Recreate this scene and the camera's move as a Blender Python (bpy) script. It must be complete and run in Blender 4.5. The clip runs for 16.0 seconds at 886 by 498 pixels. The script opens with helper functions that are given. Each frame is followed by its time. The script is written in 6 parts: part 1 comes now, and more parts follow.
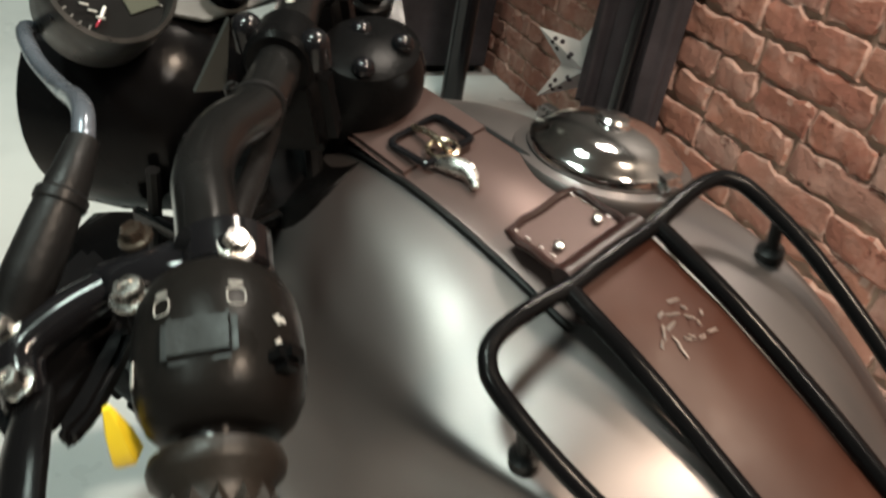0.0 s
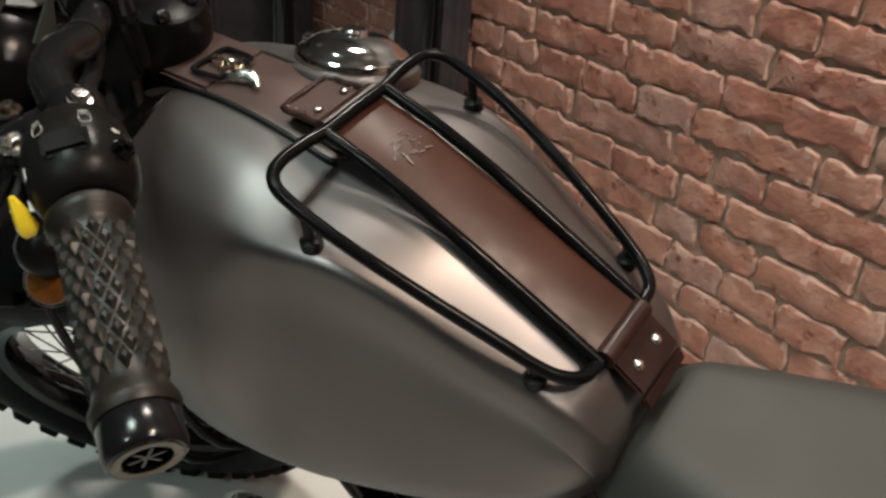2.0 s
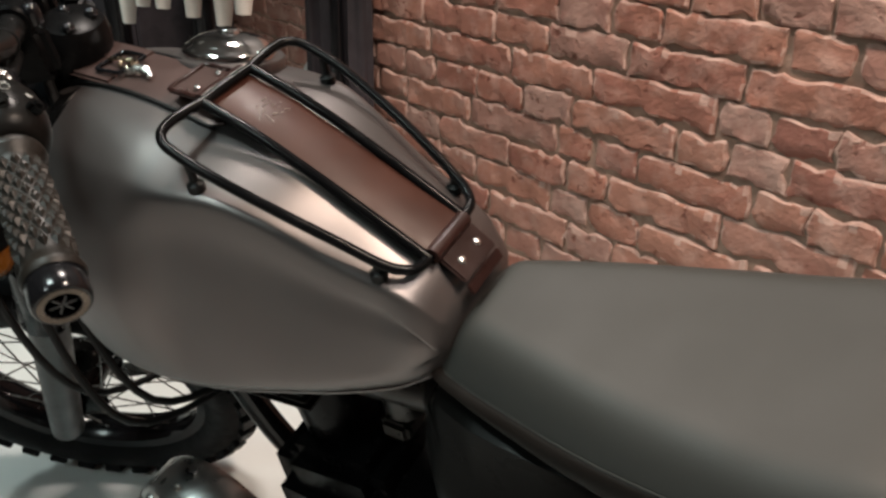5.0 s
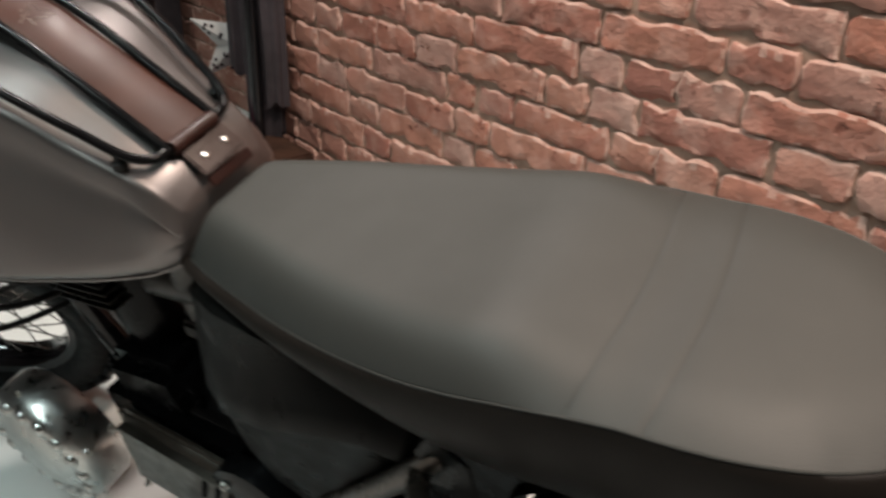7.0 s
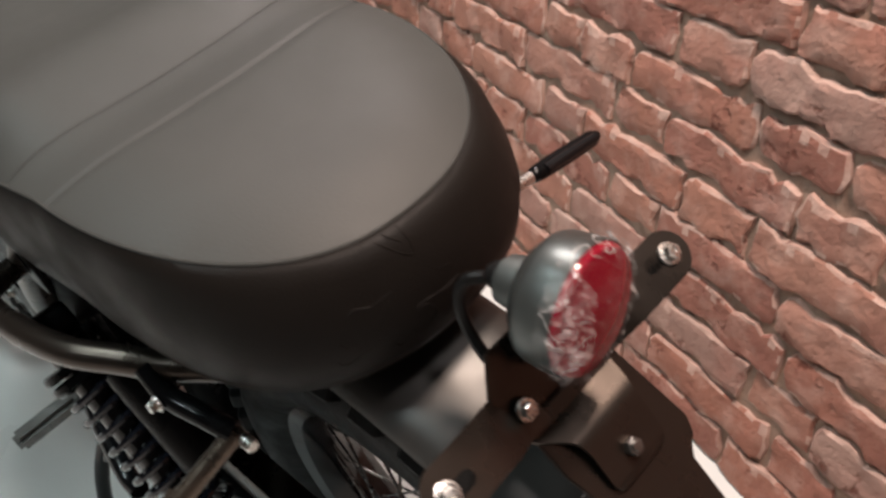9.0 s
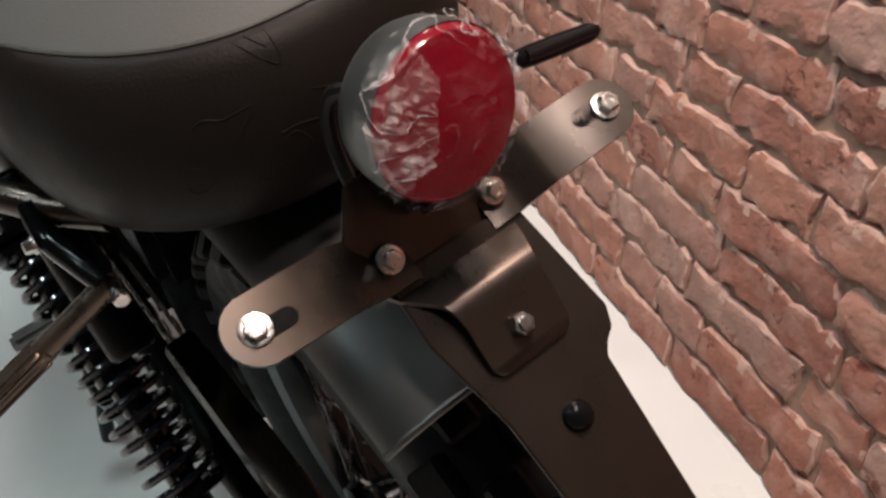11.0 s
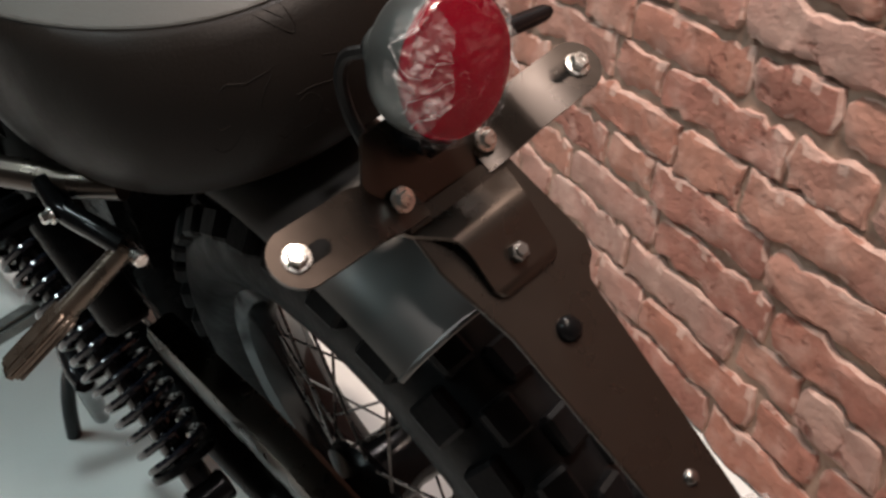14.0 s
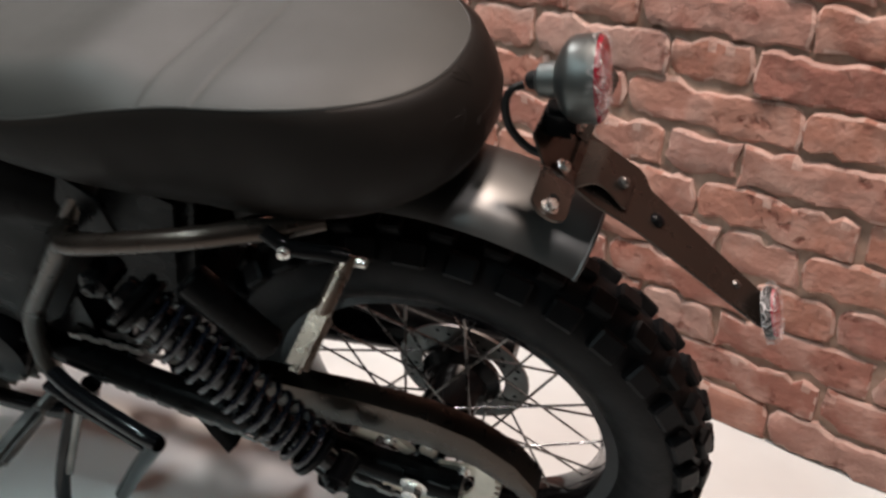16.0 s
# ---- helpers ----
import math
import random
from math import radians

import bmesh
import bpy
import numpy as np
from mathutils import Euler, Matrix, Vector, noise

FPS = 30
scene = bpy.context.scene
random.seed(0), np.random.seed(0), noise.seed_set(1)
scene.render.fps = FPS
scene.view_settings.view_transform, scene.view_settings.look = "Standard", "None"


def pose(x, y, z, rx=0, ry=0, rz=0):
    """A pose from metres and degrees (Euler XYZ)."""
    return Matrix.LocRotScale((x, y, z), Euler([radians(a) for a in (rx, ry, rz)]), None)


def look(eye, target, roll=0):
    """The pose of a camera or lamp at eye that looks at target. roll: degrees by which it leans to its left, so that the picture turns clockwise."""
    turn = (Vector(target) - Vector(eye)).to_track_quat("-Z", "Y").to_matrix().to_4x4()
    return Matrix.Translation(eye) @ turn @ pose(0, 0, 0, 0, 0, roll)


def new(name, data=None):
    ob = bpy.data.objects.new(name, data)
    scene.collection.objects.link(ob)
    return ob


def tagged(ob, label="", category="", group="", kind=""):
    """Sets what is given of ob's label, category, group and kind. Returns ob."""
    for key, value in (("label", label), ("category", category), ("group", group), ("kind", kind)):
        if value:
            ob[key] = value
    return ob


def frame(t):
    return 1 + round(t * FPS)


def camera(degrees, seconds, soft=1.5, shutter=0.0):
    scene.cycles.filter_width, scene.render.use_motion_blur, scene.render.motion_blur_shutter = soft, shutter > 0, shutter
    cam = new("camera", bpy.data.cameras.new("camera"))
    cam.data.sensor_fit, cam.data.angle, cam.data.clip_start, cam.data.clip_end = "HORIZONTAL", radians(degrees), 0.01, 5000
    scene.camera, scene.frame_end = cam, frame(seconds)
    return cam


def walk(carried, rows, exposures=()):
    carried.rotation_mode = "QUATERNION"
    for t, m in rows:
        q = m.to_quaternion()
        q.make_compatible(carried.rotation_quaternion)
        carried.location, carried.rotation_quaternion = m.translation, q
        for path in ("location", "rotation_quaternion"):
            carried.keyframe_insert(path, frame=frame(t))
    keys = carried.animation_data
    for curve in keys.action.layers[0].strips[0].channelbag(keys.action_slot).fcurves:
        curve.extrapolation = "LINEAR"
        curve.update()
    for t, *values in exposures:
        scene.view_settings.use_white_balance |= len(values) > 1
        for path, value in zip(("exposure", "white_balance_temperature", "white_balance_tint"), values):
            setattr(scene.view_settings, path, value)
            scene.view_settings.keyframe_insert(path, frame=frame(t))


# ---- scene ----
cam = camera(55.6, 16.0, 2.6, 0.5)
METRES, EYE, TILT, LEAN, TURN = 2.1, 1.189, -32.131, -8.841, 67.376
ROWS = [
    (0.0, 0.0, 0.0, 0.0, 0.0, 0.0, -0.0),
    (0.5, 0.0112, -0.0282, -0.0259, -0.91, 0.62, 1.71),
    (1.0, 0.0272, -0.0418, -0.0442, -3.06, 1.12, 3.78),
    (1.5, 0.032, -0.0614, -0.0571, -5.72, 0.8, 6.98),
    (2.0, 0.0187, -0.0956, -0.0657, -8.56, 1.28, 10.22),
    (2.5, 0.0067, -0.1129, -0.0686, -9.22, 2.35, 12.26),
    (3.0, -0.0003, -0.1236, -0.0691, -10.57, 3.02, 13.96),
    (3.5, -0.0025, -0.135, -0.076, -11.97, 3.41, 15.41),
    (4.0, 0.0004, -0.1431, -0.0882, -13.42, 3.2, 16.9),
    (6.5, 0.1116, -0.2322, -0.1842, -7.57, 3.78, 13.12),
    (7.0, 0.1389, -0.2316, -0.2003, -11.38, 1.99, 14.85),
    (7.5, 0.2109, -0.2415, -0.2258, -11.23, 0.99, 13.23),
    (8.0, 0.2456, -0.2449, -0.2405, -8.49, -0.86, 10.17),
    (8.5, 0.2949, -0.2353, -0.266, -5.41, -1.71, 9.78),
    (9.0, 0.3489, -0.2211, -0.2881, -1.13, -1.42, 8.09),
    (9.5, 0.3801, -0.2107, -0.3087, 3.79, -0.9, 6.78),
    (10.0, 0.39, -0.2001, -0.324, 5.34, -0.81, 4.36),
    (12.5, 0.4074, -0.1679, -0.3401, 6.79, 2.14, 1.54),
    (13.0, 0.4088, -0.1748, -0.3417, 6.8, 2.15, 1.55),
    (13.5, 0.4036, -0.1871, -0.3433, 6.22, 2.12, 2.04),
    (14.0, 0.3827, -0.2089, -0.3539, 1.61, 0.69, 4.89),
    (14.5, 0.3447, -0.2323, -0.3439, -5.87, -1.1, 8.87),
    (15.0, 0.2913, -0.2439, -0.3379, -12.84, -3.14, 14.09),
    (15.5, 0.2516, -0.2652, -0.3401, -18.42, -4.99, 18.7),
    (16.0, 0.1967, -0.3059, -0.3451, -20.32, -1.29, 20.88),
]
walk(cam, [(t, pose(0, 0, EYE, TILT, LEAN, TURN) @ pose(METRES * x, METRES * y, METRES * z, 90 + pitch, roll, yaw)) for t, x, y, z, yaw, pitch, roll in ROWS], exposures=((0.0, -0.03, 6900, 10), (0.5, -0.31, 6900, 11), (1.5, -0.5, 6750, 11), (2.5, -0.3, 6650, 10), (4.0, -0.27, 6600, 12), (6.5, -0.24, 6550, 15), (7.5, -0.05, 6500, 13), (9.0, -0.03, 6450, 18), (12.5, -0.23, 6450, 19), (13.5, -0.15, 6400, 18), (14.5, 0.12, 6350, 14), (16.0, -0.03, 6200, 16)))

# ---- world and lights ----
world = bpy.data.worlds.new("showroom_air")
scene.world = world
world.use_nodes = True
world.node_tree.nodes["Background"].inputs[0].default_value = (0.9, 0.82, 0.75, 1)
world.node_tree.nodes["Background"].inputs[1].default_value = 0.022


def area_lamp(name, place, aim, sx, sy, watts, colour):
    d = bpy.data.lights.new(name, "AREA")
    d.shape, d.size, d.size_y, d.energy, d.color = "RECTANGLE", sx, sy, watts, colour
    ob = new(name, d)
    ob.matrix_world = look(place, aim)
    return ob


def spot_lamp(name, place, aim, watts, colour, cone=70, blend=0.8, radius=0.05):
    d = bpy.data.lights.new(name, "SPOT")
    d.energy, d.color, d.spot_size, d.spot_blend, d.shadow_soft_size = watts, colour, radians(cone), blend, radius
    ob = new(name, d)
    ob.matrix_world = look(place, aim)
    return ob


WARM, NEUTRAL, COOL = (1.0, 0.81, 0.65), (1.0, 0.92, 0.84), (0.80, 1.0, 0.96)
area_lamp("track_lamp", (0.70, 0.72, 2.70), (0.62, 0.72, 0), 0.26, 0.26, 52, WARM)
# added fill without a known source, lifts the front stretch of wall
area_lamp("front_wall_fill", (-0.80, 0.74, 2.70), (-0.80, 0.80, 0), 0.30, 0.30, 38, NEUTRAL)
spot_lamp("left_track_lamp", (-0.42, -0.62, 2.72), (-0.06, 0.72, 0.0), 130, COOL, 48, 0.6, 0.24)
spot_lamp("front_track_lamp", (-2.7, 0.0, 2.72), (-2.6, 0.1, 0), 180, COOL, 74, 0.6, 0.2)
# fill added to brighten the floor left of the bike, source unknown
area_lamp("left_floor_fill", (0.35, -1.75, 2.75), (0.30, 0.10, 0), 0.40, 0.32, 26, COOL)
area_lamp("rear_track_lamp", (1.32, 0.58, 2.70), (1.2, 0.6, 0), 0.22, 0.22, 18, NEUTRAL)

# ---- materials ----


def mat(name, colour, rough=0.5, metal=0.0, vary=0.12, scale=8.0, bump=0.0, bump_scale=200.0, rough_vary=0.08, coat=0.0, trans=0.0, ior=1.45, stain=None, per_piece=0.0, spec=0.5):
    m = bpy.data.materials.new(name)
    m.use_nodes = True
    nt = m.node_tree
    b = nt.nodes["Principled BSDF"]
    b.inputs["Roughness"].default_value, b.inputs["Metallic"].default_value = rough, metal
    b.inputs["Coat Weight"].default_value, b.inputs["Transmission Weight"].default_value, b.inputs["IOR"].default_value = coat, trans, ior
    b.inputs["Specular IOR Level"].default_value = spec
    tex = nt.nodes.new("ShaderNodeTexCoord")

    def noise_tex(sc, detail=4.0):
        n = nt.nodes.new("ShaderNodeTexNoise")
        n.inputs["Scale"].default_value, n.inputs["Detail"].default_value = sc, detail
        nt.links.new(tex.outputs["Object"], n.inputs["Vector"])
        return n.outputs["Fac"]

    def ramp(fac, lo, hi, a=0.35, c=0.65):
        r = nt.nodes.new("ShaderNodeMapRange")
        r.inputs["From Min"].default_value, r.inputs["From Max"].default_value = a, c
        r.inputs["To Min"].default_value, r.inputs["To Max"].default_value = lo, hi
        nt.links.new(fac, r.inputs["Value"])
        return r.outputs["Result"]

    def mix(fac, a, c, kind="MIX"):
        x = nt.nodes.new("ShaderNodeMix")
        x.data_type, x.blend_type = "RGBA", kind
        for sock, val in ((x.inputs[0], fac), (x.inputs[6], a), (x.inputs[7], c)):
            if isinstance(val, bpy.types.NodeSocket):
                nt.links.new(val, sock)
            else:
                sock.default_value = val
        return x.outputs[2]

    light, dark = tuple(min(1, c * (1 + vary)) for c in colour), tuple(c * (1 - vary) for c in colour)
    out = mix(ramp(noise_tex(scale), 0, 1), (*dark, 1), (*light, 1))
    fine = noise_tex(scale * 9)
    out = mix(ramp(fine, 0, 0.5 * vary), out, (*dark, 1))
    if stain:
        out = mix(ramp(noise_tex(scale * 2.3, 8), 0, stain[3], 0.5, 0.68), out, (*stain[:3], 1))
    if per_piece:
        info = nt.nodes.new("ShaderNodeObjectInfo")
        hsv = nt.nodes.new("ShaderNodeHueSaturation")
        nt.links.new(ramp(info.outputs["Random"], 1 - per_piece, 1 + per_piece, 0, 1), hsv.inputs["Value"])
        shift = nt.nodes.new("ShaderNodeMath")
        shift.operation, shift.inputs[1].default_value = "FRACT", 0
        mult = nt.nodes.new("ShaderNodeMath")
        mult.operation, mult.inputs[1].default_value = "MULTIPLY", 7.31
        nt.links.new(info.outputs["Random"], mult.inputs[0])
        nt.links.new(mult.outputs[0], shift.inputs[0])
        nt.links.new(ramp(shift.outputs[0], 0.496, 0.506, 0, 1), hsv.inputs["Hue"])
        nt.links.new(ramp(shift.outputs[0], 0.85, 1.08, 0, 1), hsv.inputs["Saturation"])
        nt.links.new(out, hsv.inputs["Color"])
        out = hsv.outputs["Color"]
    nt.links.new(out, b.inputs["Base Color"])
    if rough_vary:
        nt.links.new(ramp(noise_tex(scale * 3), max(0.02, rough - rough_vary), min(1, rough + rough_vary)), b.inputs["Roughness"])
    if bump:
        bp = nt.nodes.new("ShaderNodeBump")
        bp.inputs["Strength"].default_value, bp.inputs["Distance"].default_value = 0.6, bump
        nt.links.new(noise_tex(bump_scale, 6), bp.inputs["Height"])
        nt.links.new(bp.outputs[0], b.inputs["Normal"])
    return m


def brick_mat(name, per_piece, lime, edge_pale=0.0):
    """Old brick: a firing tone of its own for each piece, blotches, limewash, clustered dark pits, sandy grain."""
    m = bpy.data.materials.new(name)
    m.use_nodes = True
    nt = m.node_tree
    b = nt.nodes["Principled BSDF"]
    b.inputs["Roughness"].default_value, b.inputs["Specular IOR Level"].default_value = 0.92, 0.2
    tex, info = nt.nodes.new("ShaderNodeTexCoord"), nt.nodes.new("ShaderNodeObjectInfo")
    shift = nt.nodes.new("ShaderNodeVectorMath")
    shift.operation = "MULTIPLY_ADD"
    nt.links.new(info.outputs["Random"], shift.inputs[0])
    shift.inputs[1].default_value = (9, 7, 5)
    nt.links.new(tex.outputs["Object"], shift.inputs[2])

    def layer(scale, detail, lo, hi, amount, rough=0.55):
        n, r = nt.nodes.new("ShaderNodeTexNoise"), nt.nodes.new("ShaderNodeMapRange")
        n.inputs["Scale"].default_value, n.inputs["Detail"].default_value, n.inputs["Roughness"].default_value = scale, detail, rough
        r.inputs["From Min"].default_value, r.inputs["From Max"].default_value, r.inputs["To Max"].default_value = lo, hi, amount
        nt.links.new(shift.outputs[0], n.inputs["Vector"])
        nt.links.new(n.outputs["Fac"], r.inputs["Value"])
        return r.outputs["Result"], n.outputs["Fac"]

    def mix(fac, a, c):
        x = nt.nodes.new("ShaderNodeMix")
        x.data_type = "RGBA"
        nt.links.new(fac, x.inputs[0])
        for sock, val in ((x.inputs[6], a), (x.inputs[7], c)):
            if isinstance(val, bpy.types.NodeSocket):
                nt.links.new(val, sock)
            else:
                sock.default_value = (*val, 1)
        return x.outputs[2]

    def maths(kind, a, c):
        x = nt.nodes.new("ShaderNodeMath")
        x.operation = kind
        for sock, val in ((x.inputs[0], a), (x.inputs[1], c)):
            if isinstance(val, bpy.types.NodeSocket):
                nt.links.new(val, sock)
            else:
                sock.default_value = val
        return x.outputs[0]

    if per_piece:
        tone = nt.nodes.new("ShaderNodeValToRGB")
        tone.color_ramp.elements[0].color, tone.color_ramp.elements[1].color = (0.279, 0.122, 0.096, 1), (0.358, 0.225, 0.188, 1)
        for place, colour in ((0.2, (0.339, 0.150, 0.108)), (0.45, (0.381, 0.187, 0.137)), (0.7, (0.339, 0.185, 0.149))):
            tone.color_ramp.elements.new(place).color = (*colour, 1)
        nt.links.new(info.outputs["Random"], tone.inputs[0])
        base = tone.outputs[0]
    else:
        base = mix(layer(5, 2, 0.3, 0.7, 1)[0], (0.316, 0.144, 0.107), (0.353, 0.201, 0.159))
    out = mix(layer(9, 4, 0.46, 0.66, 0.55)[0], base, (0.307, 0.130, 0.102))
    out = mix(layer(17, 6, 0.48, 0.70, lime)[0], out, (0.558, 0.383, 0.324))
    # pales the edge colour: lime smear plus painted light from above
    if edge_pale:
        out = mix(maths("ADD", layer(30, 4, 0.3, 0.7, 0.6)[0], edge_pale), out, (0.558, 0.392, 0.333))
    pits = maths("MULTIPLY", layer(48, 4, 0.54, 0.66, 1)[0], layer(11, 2, 0.52, 0.64, 0.85)[0])
    out = mix(pits, out, (0.15, 0.05, 0.036))
    out = mix(layer(240, 3, 0.5, 0.75, 0.35)[0], out, (0.30, 0.17, 0.13))
    nt.links.new(out, b.inputs["Base Color"])
    last = None
    for height, distance in ((layer(20, 3, 0, 1, 1)[1], 0.011), (maths("SUBTRACT", 1.0, pits), 0.0035), (layer(110, 5, 0, 1, 1, 0.65)[1], 0.0028)):
        bp = nt.nodes.new("ShaderNodeBump")
        bp.inputs["Strength"].default_value, bp.inputs["Distance"].default_value = 0.9, distance
        nt.links.new(height, bp.inputs["Height"])
        if last is not None:
            nt.links.new(last, bp.inputs["Normal"])
        last = bp.outputs[0]
    nt.links.new(last, b.inputs["Normal"])
    return m


M_TANK = mat("satin_graphite_paint", (0.160, 0.145, 0.142), 0.39, 0.85, 0.05, 5, 0.0001, 900, 0.02)
M_BLACK = mat("satin_black_paint", (0.0042, 0.0042, 0.0046), 0.2, 0.0, 0.2, 12, 0.0002, 400, spec=0.12)
M_MATT = mat("matt_black_plastic", (0.0035, 0.0035, 0.0037), 0.30, 0.0, 0.2, 12, 0.0003, 300, spec=0.07)
M_DASH = mat("grey_green_satin_dash", (0.04, 0.043, 0.04), 0.45, 0.2, 0.1, 12, 0.0002, 300)
M_GLOSS = mat("gloss_black_paint", (0.006, 0.006, 0.007), 0.12, 0.0, 0.2, 10, spec=0.4)
M_FENDER = mat("satin_dark_fender_paint", (0.088, 0.088, 0.086), 0.44, 0.8, 0.08, 6)
M_BRACKET = mat("brown_black_coated_steel", (0.055, 0.044, 0.037), 0.29, 0.85, 0.06, 14, rough_vary=0.03)
M_RUBBER = mat("black_rubber", (0.007, 0.007, 0.0072), 0.45, 0.0, 0.3, 20, 0.0006, 300, spec=0.2)
M_GRIP = mat("brown_black_grip_rubber", (0.012, 0.0098, 0.008), 0.42, 0.0, 0.25, 30, 0.0003, 400, spec=0.3)
M_TYRE = mat("tyre_rubber", (0.0038, 0.004, 0.0046), 0.46, 0.0, 0.3, 15, 0.0008, 200, stain=(0.009, 0.009, 0.009, 0.4), spec=0.13)
M_LEATHER = mat("dark_brown_leather", (0.021, 0.0082, 0.0068), 0.34, 0.0, 0.25, 18, 0.0003, 350, 0.06, spec=0.3)
M_BAR = mat("satin_black_steel_bar", (0.026, 0.026, 0.026), 0.22, 0.75, 0.08, 10)
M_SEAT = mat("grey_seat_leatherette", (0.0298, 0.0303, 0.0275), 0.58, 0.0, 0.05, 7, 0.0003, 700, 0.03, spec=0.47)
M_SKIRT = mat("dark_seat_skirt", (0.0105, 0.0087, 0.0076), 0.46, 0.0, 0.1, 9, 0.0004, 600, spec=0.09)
M_STITCH = mat("dark_thread", (0.02, 0.019, 0.018), 0.7)
M_CHROME = mat("chrome", (0.72, 0.72, 0.72), 0.13, 1.0, 0.03, 10, rough_vary=0.04)
M_ZINC = mat("zinc_plated_steel", (0.62, 0.6, 0.57), 0.28, 1.0, 0.12, 60, 0.0003, 300)
M_BRASS = mat("antique_brass", (0.55, 0.45, 0.34), 0.25, 1.0, 0.2, 60)
M_ALU = mat("cast_aluminium", (0.30, 0.30, 0.29), 0.4, 0.9, 0.12, 14, 0.0006, 250)
M_FIN = mat("worn_black_fin", (0.05, 0.048, 0.046), 0.35, 0.7, 0.2, 20)
M_CASE = mat("satin_bronze_grey_case", (0.09, 0.08, 0.07), 0.4, 0.85, 0.15, 14, 0.0005, 220)
M_POLISH = mat("polished_aluminium", (0.5, 0.51, 0.5), 0.33, 1.0, 0.1, 18, 0.0004, 150)
M_STEEL = mat("dull_steel", (0.22, 0.21, 0.2), 0.35, 1.0, 0.2, 25)
M_PEG = mat("bronze_grey_metal", (0.10, 0.078, 0.062), 0.3, 0.8, 0.2, 30, 0.0003, 300)
M_SPROCKET = mat("pale_silver_sprocket", (0.62, 0.58, 0.5), 0.42, 0.6, 0.12, 25)
M_COVER = mat("satin_dark_cover", (0.0045, 0.0042, 0.004), 0.34, 0.0, 0.15, 8, spec=0.05)
M_LAMPBODY = mat("satin_lamp_shell_paint", (0.10, 0.11, 0.108), 0.42, 0.8, 0.08, 8)
M_CABLE = mat("glossy_cable_sleeve", (0.13, 0.15, 0.18), 0.2, 0.5, 0.1, 20)
M_FORK = mat("satin_grey_fork", (0.085, 0.088, 0.088), 0.4, 0.7, 0.1, 10)
M_SPRING = mat("blue_black_spring_enamel", (0.008, 0.009, 0.014), 0.09, 0.0, 0.1, 20, spec=0.6)
M_SPOKE = mat("dark_steel_spoke", (0.15, 0.145, 0.14), 0.25, 0.9, 0.1, 20)
M_RED = mat("red_lens_plastic", (0.20, 0.001, 0.012), 0.14, 0.0, 0.1, 30)
M_REDREF = mat("red_reflector_plastic", (0.35, 0.02, 0.04), 0.2, 0.0, 0.15, 40)
M_AMBER = mat("amber_plastic", (0.11, 0.036, 0.005), 0.3, 0.0, 0.15, 40)
M_EMBOSS = mat("pale_sheen_mark", (0.26, 0.21, 0.185), 0.5, 0.0, 0.2, 60)
M_YELLOW = mat("yellow_plastic", (0.75, 0.55, 0.03), 0.35, 0.0, 0.08, 20)
M_WHITE = mat("white_marking", (0.75, 0.75, 0.72), 0.5, 0.0, 0.05, 20)
M_DIAL = mat("black_dial", (0.008, 0.008, 0.008), 0.7, 0.0, 0.1, 20, spec=0.06)
M_LCD = mat("grey_green_display", (0.06, 0.065, 0.05), 0.6, 0.0, 0.05, 20, spec=0.1)
M_PANEL = mat("matt_brown_leather_panel", (0.042, 0.0145, 0.0092), 0.42, 0.0, 0.16, 14, 0.0001, 500, 0.05, spec=0.3)
M_STRAP = mat("waxed_dark_leather_strap", (0.085, 0.055, 0.05), 0.38, 0.5, 0.1, 12, 0.0001, 500, 0.04)
M_TICK = mat("dim_dial_marking", (0.16, 0.16, 0.155), 0.6, 0.0, 0.05, 20, spec=0.2)
M_POD = mat("satin_black_switch_plastic", (0.0065, 0.006, 0.0056), 0.33, 0.0, 0.2, 12, 0.0003, 300, spec=0.11)
M_MARK = mat("printed_grey_symbol", (0.36, 0.36, 0.34), 0.6, 0.0, 0.05, 20)
M_BRICK = brick_mat("reclaimed_brick", True, 0.45)
# limed edge, made paler to stand for light caught on the arris
M_ARRIS = brick_mat("limed_toplit_brick_edge", True, 0.6, 0.3)
M_BRICKFAR = brick_mat("reclaimed_brick_far", False, 0.4)
M_MORTAR = mat("brown_beige_mortar", (0.33, 0.225, 0.175), 0.95, 0.0, 0.2, 14, 0.004, 90, stain=(0.22, 0.13, 0.097, 0.7), spec=0.2)
M_FLOOR = mat("pale_resin_floor", (0.70, 0.715, 0.70), 0.35, 0.0, 0.06, 1.6, 0.0004, 60, stain=(0.58, 0.59, 0.58, 0.5))
M_PLASTER = mat("grey_plaster", (0.14, 0.13, 0.125), 0.8, 0.0, 0.1, 2, 0.002, 40)
M_CEIL = mat("grey_ceiling_paint", (0.15, 0.14, 0.135), 0.85, 0.0, 0.1, 2, 0.001, 40)
M_CLOTH_DARK = mat("dark_cloth", (0.03, 0.024, 0.028), 0.9, 0.0, 0.3, 9, 0.002, 250)
M_CLOTH_WHITE = mat("off_white_cloth", (0.62, 0.58, 0.53), 0.9, 0.0, 0.1, 12, 0.002, 250)
M_CLOTH_GREY = mat("pale_grey_cloth", (0.42, 0.43, 0.42), 0.9, 0.0, 0.12, 12, 0.002, 250)
M_CLOTH_PINK = mat("magenta_cloth", (0.17, 0.035, 0.075), 0.9, 0.0, 0.15, 12, 0.002, 250)
M_WOOD = mat("stained_wood", (0.045, 0.022, 0.014), 0.5, 0.0, 0.3, 9, 0.001, 60)


